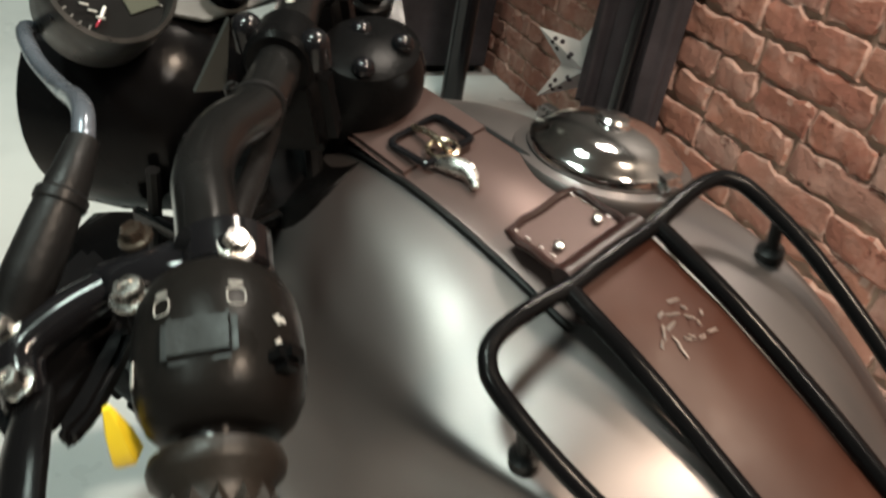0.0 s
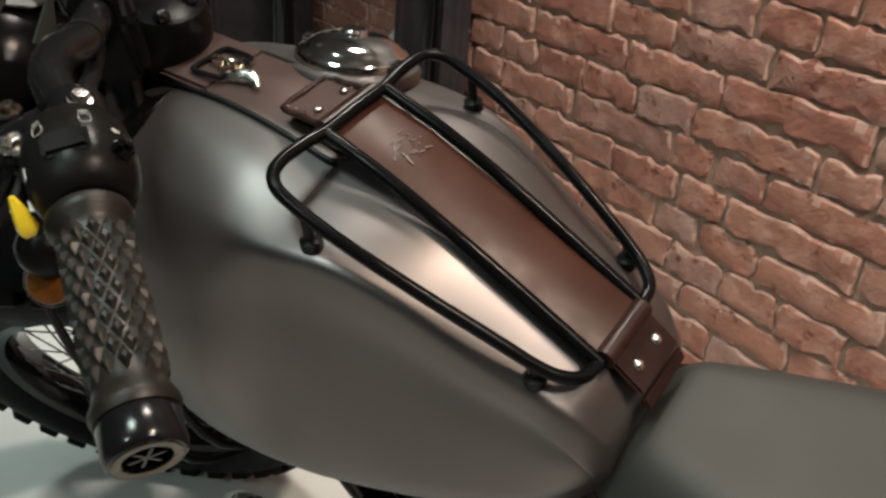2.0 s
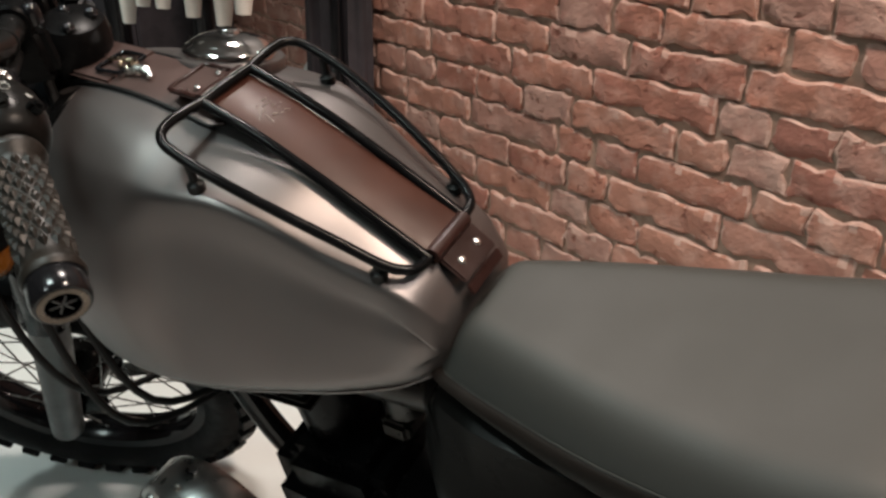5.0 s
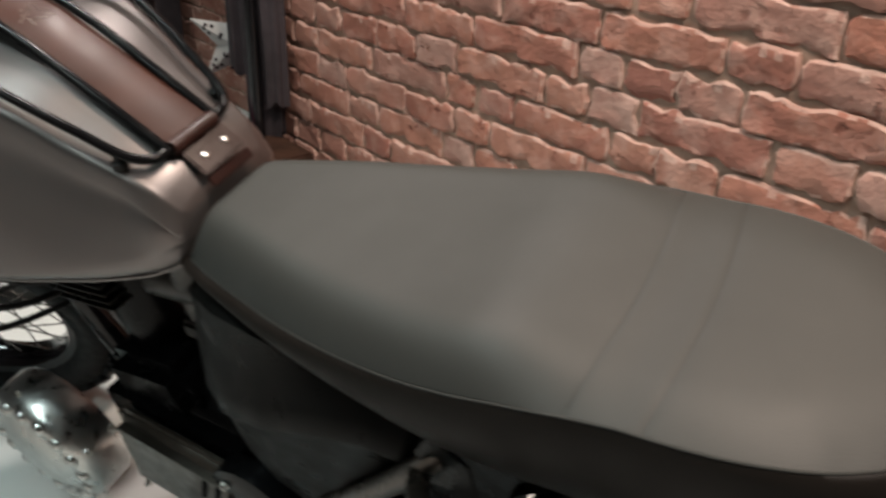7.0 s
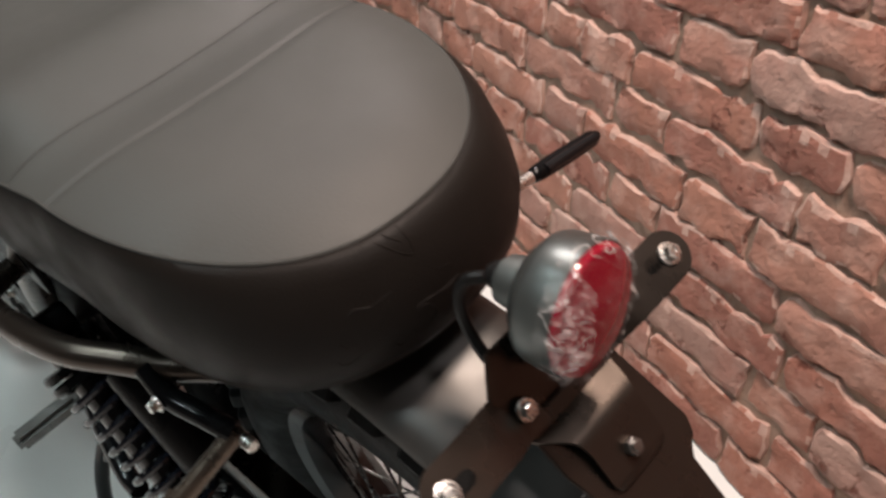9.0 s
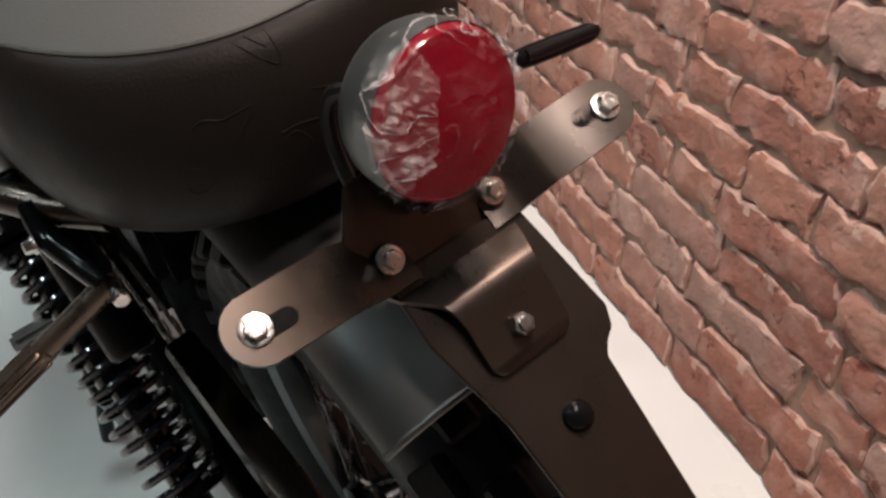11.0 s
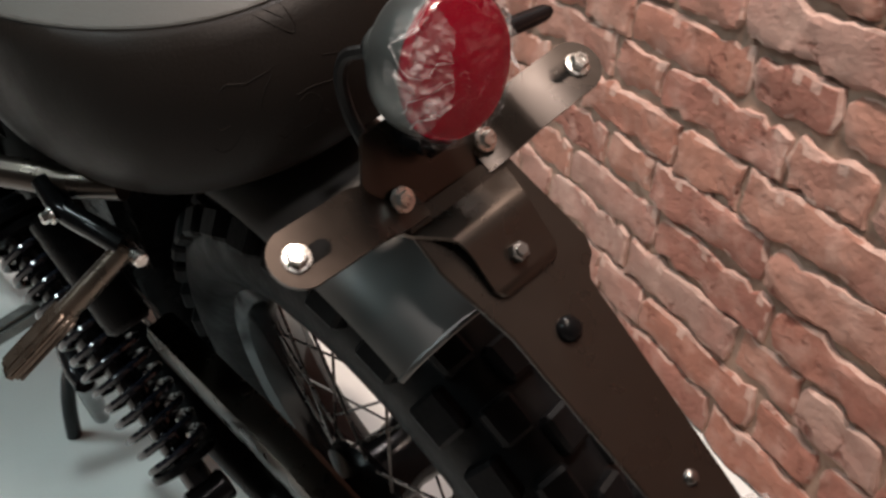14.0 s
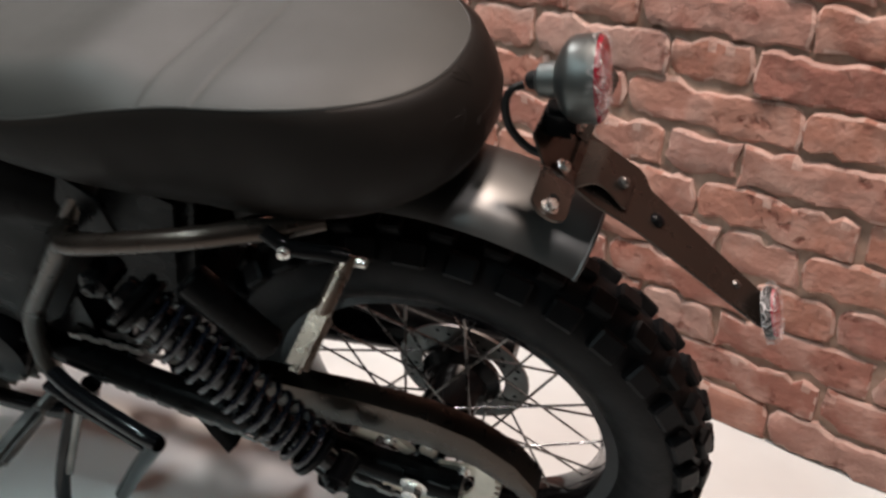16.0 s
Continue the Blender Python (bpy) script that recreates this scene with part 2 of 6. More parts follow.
def film_material(name, least, most, crease):
    """Clear wrapping film: sheen that thickens in patches, with sharp pale creases."""
    m = bpy.data.materials.new(name)
    m.use_nodes = True
    nt = m.node_tree
    b = nt.nodes["Principled BSDF"]
    b.inputs["Base Color"].default_value = (0.9, 0.88, 0.88, 1)
    b.inputs["Roughness"].default_value = 0.1
    clear, both = nt.nodes.new("ShaderNodeBsdfTransparent"), nt.nodes.new("ShaderNodeMixShader")
    tex = nt.nodes.new("ShaderNodeTexCoord")

    def cloud(scale, detail, distortion):
        n = nt.nodes.new("ShaderNodeTexNoise")
        n.inputs["Scale"].default_value, n.inputs["Detail"].default_value, n.inputs["Distortion"].default_value = scale, detail, distortion
        nt.links.new(tex.outputs["Object"], n.inputs["Vector"])
        return n.outputs["Fac"]

    def ranged(value, a, c, lo, hi):
        r = nt.nodes.new("ShaderNodeMapRange")
        for socket, v in zip(("From Min", "From Max", "To Min", "To Max"), (a, c, lo, hi)):
            r.inputs[socket].default_value = v
        nt.links.new(value, r.inputs["Value"])
        return r.outputs["Result"]

    def maths(kind, a, c):
        x = nt.nodes.new("ShaderNodeMath")
        x.operation = kind
        for socket, v in zip(x.inputs, (a, c)):
            if isinstance(v, bpy.types.NodeSocket):
                nt.links.new(v, socket)
            else:
                socket.default_value = v
        return x.outputs[0]

    patch = cloud(45, 4, 1.5)
    fold = maths("ABSOLUTE", maths("SUBTRACT", cloud(24, 2, 1.2), 0.5), 0)
    ridge = ranged(fold, 0.0, 0.014, crease, 0.0)
    cover_ = maths("MAXIMUM", ranged(patch, 0.45, 0.75, least, most), ridge)
    bp = nt.nodes.new("ShaderNodeBump")
    bp.inputs["Strength"].default_value, bp.inputs["Distance"].default_value = 1.0, 0.006
    nt.links.new(maths("ADD", patch, ranged(fold, 0.0, 0.1, 1.0, 0.0)), bp.inputs["Height"])
    nt.links.new(bp.outputs[0], b.inputs["Normal"])
    nt.links.new(cover_, both.inputs[0])
    nt.links.new(clear.outputs[0], both.inputs[1])
    nt.links.new(b.outputs[0], both.inputs[2])
    nt.links.new(both.outputs[0], nt.nodes["Material Output"].inputs[0])
    return m


M_FILM = film_material("clear_wrap_film", 0.0, 0.035, 0.07)
M_RIMFILM = film_material("rim_wrap_film", 0.01, 0.13, 0.4)
M_CRUMPLE = film_material("crumpled_wrap_film", 0.1, 0.42, 0.7)

# ---- mesh helpers ----


def mesh_of(bm, name, material, smooth=40):
    bmesh.ops.recalc_face_normals(bm, faces=bm.faces)
    me = bpy.data.meshes.new(name)
    for f in bm.faces:
        f.smooth = smooth > 0
    if smooth:
        for e in bm.edges:
            e.smooth = len(e.link_faces) != 2 or e.calc_face_angle(0) < radians(smooth)
    bm.to_mesh(me)
    bm.free()
    me.materials.append(material)
    return me


def part(name, bm, material, parent, label="", smooth=40):
    """One mesh object under a thing or under a part."""
    ob = new(name, mesh_of(bm, name, material, smooth))
    ob.parent = parent
    if label:
        ob["label"] = label
    return ob


def thing(name, label, category, m=None, kind="", group=""):
    ob = new(name)
    ob.empty_display_size = 0.05
    if m is not None:
        ob.matrix_world = m
    return tagged(ob, label, category, group, kind)


def solid(name, bm, material, label, category="", kind="", smooth=40, group=""):
    return tagged(new(name, mesh_of(bm, name, material, smooth)), label, category, group, kind)


def join(*bms):
    out = bmesh.new()
    for b in bms:
        me = bpy.data.meshes.new("joined")
        b.to_mesh(me)
        b.free()
        out.from_mesh(me)
        bpy.data.meshes.remove(me)
    return out


def moved(bm, m):
    bmesh.ops.transform(bm, matrix=m, verts=bm.verts)
    return bm


def frame_at(p, axis, side=(0, 0, 1)):
    """A pose at p whose z runs along axis."""
    z = Vector(axis).normalized()
    s = Vector(side)
    if abs(z.dot(s.normalized())) > 0.97:
        s = Vector((1, 0, 0))
    x = s.cross(z).normalized()
    y = z.cross(x)
    m = Matrix((x, y, z)).transposed().to_4x4()
    m.translation = p
    return m


def curve_points(pts, n=6, closed=False):
    """Catmull-Rom through the points."""
    P = [Vector(p) for p in pts]
    out, k = [], len(P)
    for i in range(k if closed else k - 1):
        a, b = P[i], P[(i + 1) % k]
        p0 = P[i - 1] if (closed or i > 0) else a * 2 - b
        p3 = P[(i + 2) % k] if (closed or i + 2 < k) else b * 2 - a
        for j in range(n):
            t = j / n
            out.append(0.5 * ((2 * a) + (b - p0) * t + (2 * p0 - 5 * a + 4 * b - p3) * t * t + (3 * a - p0 - 3 * b + p3) * t ** 3))
    if not closed:
        out.append(P[-1])
    return out


def skin(rings, closed=False, caps=True):
    """A skin over rings of equally many points."""
    bm = bmesh.new()
    R = [[bm.verts.new(p) for p in ring] for ring in rings]
    n = len(R[0])
    for i in range(len(R) if closed else len(R) - 1):
        a, b = R[i], R[(i + 1) % len(R)]
        for j in range(n):
            bm.faces.new((a[j], a[(j + 1) % n], b[(j + 1) % n], b[j]))
    if caps and not closed:
        bm.faces.new(R[0][::-1])
        bm.faces.new(R[-1])
    return bm


def tube(pts, r, seg=10, n=6, closed=False, raw=False, flat=1.0):
    """A round bar along a smooth path. r: a radius or one for each point given."""
    P = [Vector(p) for p in pts] if raw else curve_points(pts, n, closed)
    k = len(P)
    rad = [r] * k if not isinstance(r, (list, tuple)) else [float(v) for v in np.interp(np.linspace(0, 1, k), np.linspace(0, 1, len(r)), r)]
    rings, u = [], None
    for i in range(k):
        d = (P[(i + 1) % k] - P[i - 1]) if closed else (P[min(i + 1, k - 1)] - P[max(i - 1, 0)])
        d.normalize()
        if u is None:
            u = d.orthogonal().normalized()
        u = (u - d * u.dot(d)).normalized()
        v = d.cross(u)
        rings.append([P[i] + rad[i] * (math.cos(a) * u + flat * math.sin(a) * v) for a in (2 * math.pi * j / seg for j in range(seg))])
    return skin(rings, closed)


def lathe(profile, seg=28, m=None, hollow=False):
    """A turned body round its z axis from (radius, height) pairs."""
    bm = skin([[Vector((max(r, 0.0004) * math.cos(a), max(r, 0.0004) * math.sin(a), h)) for a in (2 * math.pi * j / seg for j in range(seg))] for r, h in profile], closed=hollow)
    return moved(bm, m) if m is not None else bm


def rod(a, b, r, seg=12, r2=None):
    a, b = Vector(a), Vector(b)
    e = min(r, (b - a).length / 2) * 0.18
    r2 = r if r2 is None else r2
    h = (b - a).length
    return lathe([(r - e, 0), (r, e), (r2, h - e), (r2 - e, h)], seg, frame_at(a, b - a))


def block(sx, sy, sz, m=None, bevel=0.003, seg=2):
    bm = bmesh.new()
    bmesh.ops.create_cube(bm, size=1, matrix=Matrix.Diagonal((sx, sy, sz, 1)))
    if bevel:
        bmesh.ops.bevel(bm, geom=bm.edges[:], offset=min(bevel, 0.45 * min(sx, sy, sz)), segments=seg, affect="EDGES")
    return moved(bm, m) if m is not None else bm


def prism(outline, depth, m=None, bevel=0.0):
    """A flat outline in xy, thickened upwards along z."""
    bm = bmesh.new()
    f = bm.faces.new([bm.verts.new((x, y, 0)) for x, y in outline])
    top = bmesh.ops.extrude_face_region(bm, geom=[f])
    bmesh.ops.translate(bm, vec=(0, 0, depth), verts=[v for v in top["geom"] if isinstance(v, bmesh.types.BMVert)])
    if bevel:
        bmesh.ops.bevel(bm, geom=bm.edges[:], offset=bevel, segments=2, affect="EDGES")
    return moved(bm, m) if m is not None else bm


def hexbolt(p, axis, r=0.006, washer=True, height=0.006):
    """A hexagon bolt head on its washer."""
    w = lathe([(r * 1.42, 0), (r * 1.45, 0.0006), (r * 1.35, 0.0018), (r * 1.0, 0.0022)], 24) if washer else None
    h = lathe([(r, 0.0015), (r, height), (r * 0.86, height + 0.001), (r * 0.5, height + 0.0012), (r * 0.45, height + 0.0004)], 6)
    bm = join(w, h) if w else h
    return moved(bm, frame_at(p, axis))


def dome(p, axis, r=0.005, h=0.0035):
    return lathe([(r, 0), (r * 0.98, h * 0.3), (r * 0.8, h * 0.7), (r * 0.45, h * 0.95), (0, h)], 14, frame_at(p, axis))


def lerp_table(x, xs, ys):
    return float(np.interp(x, xs, ys))


def smooth_step(a, b, x):
    t = min(1, max(0, (x - a) / (b - a)))
    return t * t * (3 - 2 * t)


def spline_table(x, xs, ys):
    """Monotone-ish smooth interpolation in a small table."""
    i = min(max(int(np.searchsorted(xs, x)) - 1, 0), len(xs) - 2)
    t = min(1, max(0, (x - xs[i]) / (xs[i + 1] - xs[i])))

    def slope(k):
        if k == 0:
            return (ys[1] - ys[0]) / (xs[1] - xs[0])
        if k == len(xs) - 1:
            return (ys[-1] - ys[-2]) / (xs[-1] - xs[-2])
        return (ys[k + 1] - ys[k - 1]) / (xs[k + 1] - xs[k - 1])
    h = xs[i + 1] - xs[i]
    return (2 * t ** 3 - 3 * t * t + 1) * ys[i] + (t ** 3 - 2 * t * t + t) * h * slope(i) + (3 * t * t - 2 * t ** 3) * ys[i + 1] + (t ** 3 - t * t) * h * slope(i + 1)


# ---- the room ----
WALL_Y = 1.33
bm = block(12.0, 6.5, 0.1, pose(-1.0, -0.9, -0.05), 0)
solid("floor", bm, M_FLOOR, "pale grey resin showroom floor, faintly stained", kind="structure", smooth=0)
solid("ceiling", block(10.4, 5.2, 0.12, pose(-1.0, -0.70, 3.06), 0), M_CEIL, "grey painted showroom ceiling", kind="structure", smooth=0)
solid("wall_south", block(10.4, 0.15, 3.0, pose(-1.0, -3.2, 1.5), 0), M_PLASTER, "plain grey plastered wall", kind="structure", smooth=0)
solid("wall_west", block(0.15, 4.95, 3.0, pose(-6.1, -0.65, 1.5), 0), M_PLASTER, "plain grey plastered wall", kind="structure", smooth=0)
solid("wall_east", block(0.15, 4.6, 3.0, pose(4.1, -0.8, 1.5), 0), M_PLASTER, "plain grey plastered wall", kind="structure", smooth=0)
solid("wall_upper", block(10.4, 0.46, 1.48, pose(-1.0, WALL_Y + 0.239, 2.26), 0), M_PLASTER, "plain grey plastered wall above the brickwork", kind="structure", smooth=0)
RECESS_X, RECESS = -1.72, 0.32  # beyond here the wall stands further back
wall = solid("wall_north", join(block(5.92, 0.46, 1.515, pose(1.24, WALL_Y + 0.2330, 0.7575), 0), block(4.48, 0.14, 1.515, pose(-3.96, WALL_Y + RECESS + 0.0730, 0.7575), 0)), M_MORTAR, "reclaimed red brick wall with brown mortar joints", kind="structure", smooth=0)
# unseen housings added above every lamp, the fills too
for place, sx, sy in (((0.70, 0.72, 2.735), 0.28, 0.28), ((-0.80, 0.74, 2.735), 0.32, 0.32), ((-0.42, -0.62, 2.785), 0.45, 0.35), ((-2.7, 0.0, 2.785), 0.45, 0.45), ((1.32, 0.58, 2.735), 0.24, 0.24), ((0.35, -1.75, 2.785), 0.45, 0.35)):
    lt = thing("ceiling_light", "white rectangular ceiling light panel added out of view, switched on", "ceiling light", pose(*place), group="ceiling lights")
    part("housing", block(sx + 0.06, sy + 0.06, 0.04, pose(0, 0, 0.03), 0.005), M_WHITE, lt)
    part("hanger", rod((0, 0, 0.04), (0, 0, 0.27), 0.01), M_STEEL, lt)

from mathutils.bvhtree import BVHTree

# ---- the motorcycle ----
# own axes: x to the rear from the tank's end, y to the wall side, z up from the contact line
bike = thing("motorcycle", "matt graphite scrambler motorcycle on its side stand, brown leather tank strap", "motorcycle", pose(-0.1552, 0.6176, 0, 16.5, 0, 18.8) @ pose(0, 0, 0.012))

# fuel tank
TX = (-0.535, -0.52, -0.49, -0.45, -0.40, -0.35, -0.30, -0.25, -0.20, -0.15, -0.10, -0.05, -0.015, 0.002)
TTOP = (0.88, 0.935, 0.968, 0.982, 0.986, 0.983, 0.974, 0.9625, 0.952, 0.936, 0.9075, 0.8765, 0.851, 0.829)
YS = (0.022, 0.055, 0.085, 0.108, 0.122, 0.128, 0.128, 0.123, 0.112, 0.101, 0.091, 0.081, 0.074, 0.066)
ZS = (0.868, 0.905, 0.925, 0.932, 0.934, 0.936, 0.938, 0.940, 0.938, 0.916, 0.884, 0.858, 0.836, 0.812)
YB = (0.03, 0.084, 0.126, 0.155, 0.170, 0.175, 0.174, 0.170, 0.163, 0.151, 0.136, 0.113, 0.092, 0.072)
ZB = (0.82, 0.780, 0.748, 0.730, 0.722, 0.719, 0.722, 0.729, 0.738, 0.747, 0.753, 0.758, 0.764, 0.772)


def tab(x, column):
    return spline_table(min(max(x, TX[0]), TX[-1]), TX, column)


def tank_half(x):
    """The tank's section from the top line to the keel: a round nose, then a shoulder over a hollowed knee panel that flares to its foot."""
    zt, ys, zs, yb, zb = (tab(x, c) for c in (TTOP, YS, ZS, YB, ZB))
    k = smooth_step(-0.315, -0.25, x) * (1 - 0.6 * smooth_step(-0.05, 0.0, x))  # how far the knee panel is hollowed
    drop = zs - zb
    bulge = max(ys, yb) + 0.004
    knots = [(0.0, zt), (0.3 * ys, zt - (0.05 + 0.06 * k) * (zt - zs)), (0.6 * ys, zt - (0.24 + 0.13 * k) * (zt - zs)), (0.87 * ys, zt - (0.64 + 0.08 * k) * (zt - zs)), (ys, zs),
             ((ys + 0.016) * (1 - k) + (ys + 0.005) * k, zs - 0.016 - 0.008 * (1 - k)),
             ((ys + 0.6 * (bulge - ys)) * (1 - k) + (ys + 0.19 * (yb - ys)) * k, zs - 0.22 * drop - 0.006),
             (bulge * (1 - k) + (ys + 0.50 * (yb - ys)) * k, zs - 0.5 * drop),
             ((bulge + 0.002) * (1 - k) + (ys + 0.82 * (yb - ys)) * k, zs - 0.76 * drop),
             (yb, zb + 0.006), (yb - 0.004, zb - 0.010), (yb - 0.022, zb - 0.022), (yb * 0.5, zb - 0.028), (0.0, zb - 0.03)]
    out = []
    for i in range(len(knots) - 1):
        a, b = knots[i], knots[i + 1]
        p0 = knots[i - 1] if i else (-b[0], b[1])
        p3 = knots[i + 2] if i + 2 < len(knots) else (-a[0], a[1])
        for j in range(5):
            t = j / 5
            out.append(tuple(0.5 * (2 * a[c] + (b[c] - p0[c]) * t + (2 * p0[c] - 5 * a[c] + 4 * b[c] - p3[c]) * t * t + (3 * a[c] - p0[c] - 3 * b[c] + p3[c]) * t ** 3) for c in (0, 1)))
    return out + [knots[-1]]


def tank_top(x, y):
    """The height of the tank's skin over a plan point."""
    upper = tank_half(x)[:21]
    return float(np.interp(abs(y), [p[0] for p in upper], [p[1] for p in upper]))


rings = []
for i in range(73):
    x = TX[0] + (TX[-1] - TX[0]) * (i / 72) ** 1.12
    half = tank_half(x)
    rings.append([Vector((x, -y, z)) for y, z in half] + [Vector((x, y, z)) for y, z in half[-2:0:-1]])
rings.append([Vector((0.008, p.y * 0.85, 0.785 + (p.z - 0.785) * 0.78)) for p in rings[-1]])
tank = part("fuel_tank", skin(rings), M_TANK, bike, "matt graphite fuel tank with hollowed knee panels", 60)
# the pressed seam round the tank's foot
for s in (-1, 1):
    part("tank_flange", tube([(x, s * (tab(x, YB) - 0.012), tab(x, ZB) - 0.019) for x in np.linspace(-0.5, -0.004, 16)], 0.003, 6, 2), M_TANK, tank)
# filler cap
CAP = frame_at((-0.335, 0.084, tank_top(-0.335, 0.084) - 0.004), (0.02, 0.3, 0.95), (0, 1, 0))
part("cap_ring", lathe([(0.0615, -0.006), (0.0625, 0.002), (0.060, 0.006), (0.052, 0.0075), (0.05, 0.004)], 48, CAP), M_TANK, tank, "graphite filler collar")
cap = part("filler_cap", lathe([(0.05, 0.002), (0.0515, 0.006), (0.0515, 0.013), (0.049, 0.016), (0.044, 0.018), (0.042, 0.021), (0.034, 0.026), (0.022, 0.0295), (0.01, 0.031), (0.0, 0.0313)], 48, CAP), M_CHROME, tank, "chrome flip-up filler cap")
part("cap_hinge", block(0.02, 0.012, 0.012, CAP @ pose(-0.05, 0.0, 0.013), 0.003), M_CHROME, cap)
part("cap_latch", block(0.014, 0.02, 0.01, CAP @ pose(0.05, 0.0, 0.012), 0.003), M_CHROME, cap)
part("lock_cover", lathe([(0.012, 0.029), (0.012, 0.033), (0.01, 0.035), (0.0, 0.0352)], 24, CAP), M_CHROME, cap)

# leather strap along the tank
rings = []
for x in np.linspace(-0.50, -0.246, 40):
    z0 = tank_top(x, 0.0)
    w = 0.036 - 0.014 * smooth_step(-0.265, -0.235, x)
    zs = tank_top(x, w)
    ring = []
    for y, dz in ((-w, 0.0005), (-w * 1.02, 0.0025), (-w * 0.9, 0.0042), (0, 0.0045), (w * 0.9, 0.0042), (w * 1.02, 0.0025), (w, 0.0005), (0, -0.002)):
        f = (abs(y) / w) ** 2
        ring.append(Vector((x, y, z0 * (1 - f) + zs * f + dz)))
    rings.append(ring)
strap = part("tank_strap", skin(rings), M_STRAP, bike, "dark brown leather strap along the tank", 50)
for s in (-1, 1):
    edge = [(x, s * 0.0365, tank_top(x, 0.0365) + 0.0025) for x in np.linspace(-0.49, -0.25, 22)]
    part("edge_piping", tube(edge, 0.0024, 8, 2), M_RUBBER, strap, "black edge piping")
# front buckle
part("buckle_frame", tube([(-0.402 + a, b - 0.004, tank_top(-0.402 + a, 0) + 0.0095) for a, b in ((-0.017, -0.019), (0, -0.020), (0.016, -0.019), (0.018, -0.015), (0.018, 0.0), (0.018, 0.015), (0.016, 0.019), (0, 0.020), (-0.017, 0.019), (-0.018, 0))], 0.0024, 8, 3, True), M_GLOSS, strap, "gloss black buckle frame")
part("buckle_prong", tube([(-0.420, -0.004, tank_top(-0.42, 0) + 0.011), (-0.402, -0.003, tank_top(-0.40, 0) + 0.013), (-0.380, -0.006, tank_top(-0.38, 0) + 0.012)], 0.0022, 8), M_BRASS, strap, "brass buckle prong")
part("clasp", tube([(-0.382, -0.016, tank_top(-0.382, 0) + 0.008), (-0.372, -0.012, tank_top(-0.372, 0) + 0.0105), (-0.361, -0.009, tank_top(-0.361, 0) + 0.0105), (-0.350, -0.013, tank_top(-0.350, 0) + 0.0075)], [0.0038, 0.006, 0.0058, 0.003], 10, flat=0.6), M_ZINC, strap, "bright metal clasp")
part("clasp_ring", tube([(-0.388 + 0.010 * math.cos(a), -0.006 + 0.009 * math.sin(a), tank_top(-0.388, 0) + 0.0105) for a in (2 * math.pi * k / 12 for k in range(12))], 0.0019, 8, 2, True), M_BRASS, strap, "brass ring")
part("strap_loop", block(0.07, 0.074, 0.007, pose(-0.425, 0, tank_top(-0.425, 0) + 0.004, 0, 3, 0), 0.003), M_STRAP, strap)

# luggage rack on the tank
RACK = M_BLACK
ZF, ZR = 0.991, 0.865
rack = part("tank_rack", tube([(-0.254, 0.036, ZF), (-0.254, 0, ZF + 0.001), (-0.254, -0.036, ZF)], 0.0052, 10), RACK, bike, "black tubular luggage rack on the tank")
part("rear_bar", tube([(-0.019, 0.036, ZR), (-0.019, 0, ZR + 0.001), (-0.019, -0.036, ZR)], 0.0052, 10), RACK, rack)
for s in (-1, 1):
    part("inner_rail", tube([(-0.255, s * 0.036, ZF), (-0.20, s * 0.036, 0.969), (-0.14, s * 0.036, 0.938), (-0.08, s * 0.035, 0.903), (-0.018, s * 0.034, ZR)], 0.0054, 10), RACK, rack)
    part("outer_rail", tube([(-0.254, s * 0.034, ZF), (-0.256, s * 0.06, ZF + 0.002), (-0.255, s * 0.086, 0.993), (-0.248, s * 0.099, 0.990), (-0.233, s * 0.1045, 0.983), (-0.19, s * 0.1035, 0.963), (-0.13, s * 0.093, 0.931), (-0.08, s * 0.081, 0.902), (-0.047, s * 0.072, 0.881), (-0.031, s * 0.064, 0.872), (-0.021, s * 0.052, 0.867), (-0.019, s * 0.034, ZR)], 0.0052, 10), RACK, rack)
    for x, y, zt in ((-0.217, 0.1045, 0.974), (-0.05, 0.0715, 0.881)):
        z0 = tank_top(x, y) - 0.001
        part("rack_foot", join(lathe([(0.0085, 0), (0.0085, 0.008), (0.006, 0.0095), (0.005, 0.011)], 14, pose(x, s * y, z0)), rod((x, s * y, z0 + 0.009), (x, s * y, zt), 0.0042, 10)), M_RUBBER, rack, "black rubber rack foot")

# leather panel stretched between the rack's cross bars
rings = []
for x, z in zip(np.linspace(-0.262, -0.012, 26), np.interp(np.linspace(-0.262, -0.012, 26), (-0.262, -0.20, -0.14, -0.08, -0.012), (0.987, 0.9655, 0.9345, 0.9000, 0.8625))):
    w = 0.0315
    sag = -0.0015 * math.sin(math.pi * (x + 0.262) / 0.25)
    rings.append([Vector((x, y, z + sag + dz)) for y, dz in ((-w, -0.002), (-w, 0.001), (-w * 0.94, 0.002), (0, 0.0022), (w * 0.94, 0.002), (w, 0.001), (w, -0.002), (0, -0.003))])
panel = part("leather_panel", skin(rings), M_PANEL, bike, "brown leather panel between the rack bars", 50)
# looped front flap with its stitched tab
part("front_loop", tube([(-0.262, y, 0.9868) for y in (-0.031, -0.015, 0, 0.015, 0.031)], 0.0088, 14, 2), M_LEATHER, panel)
tab = part("stitched_tab", block(0.046, 0.056, 0.005, pose(-0.285, -0.002, 0.9885, 0, 3, 0), 0.002), M_STRAP, panel, "stitched dark leather tab with a raised edge")
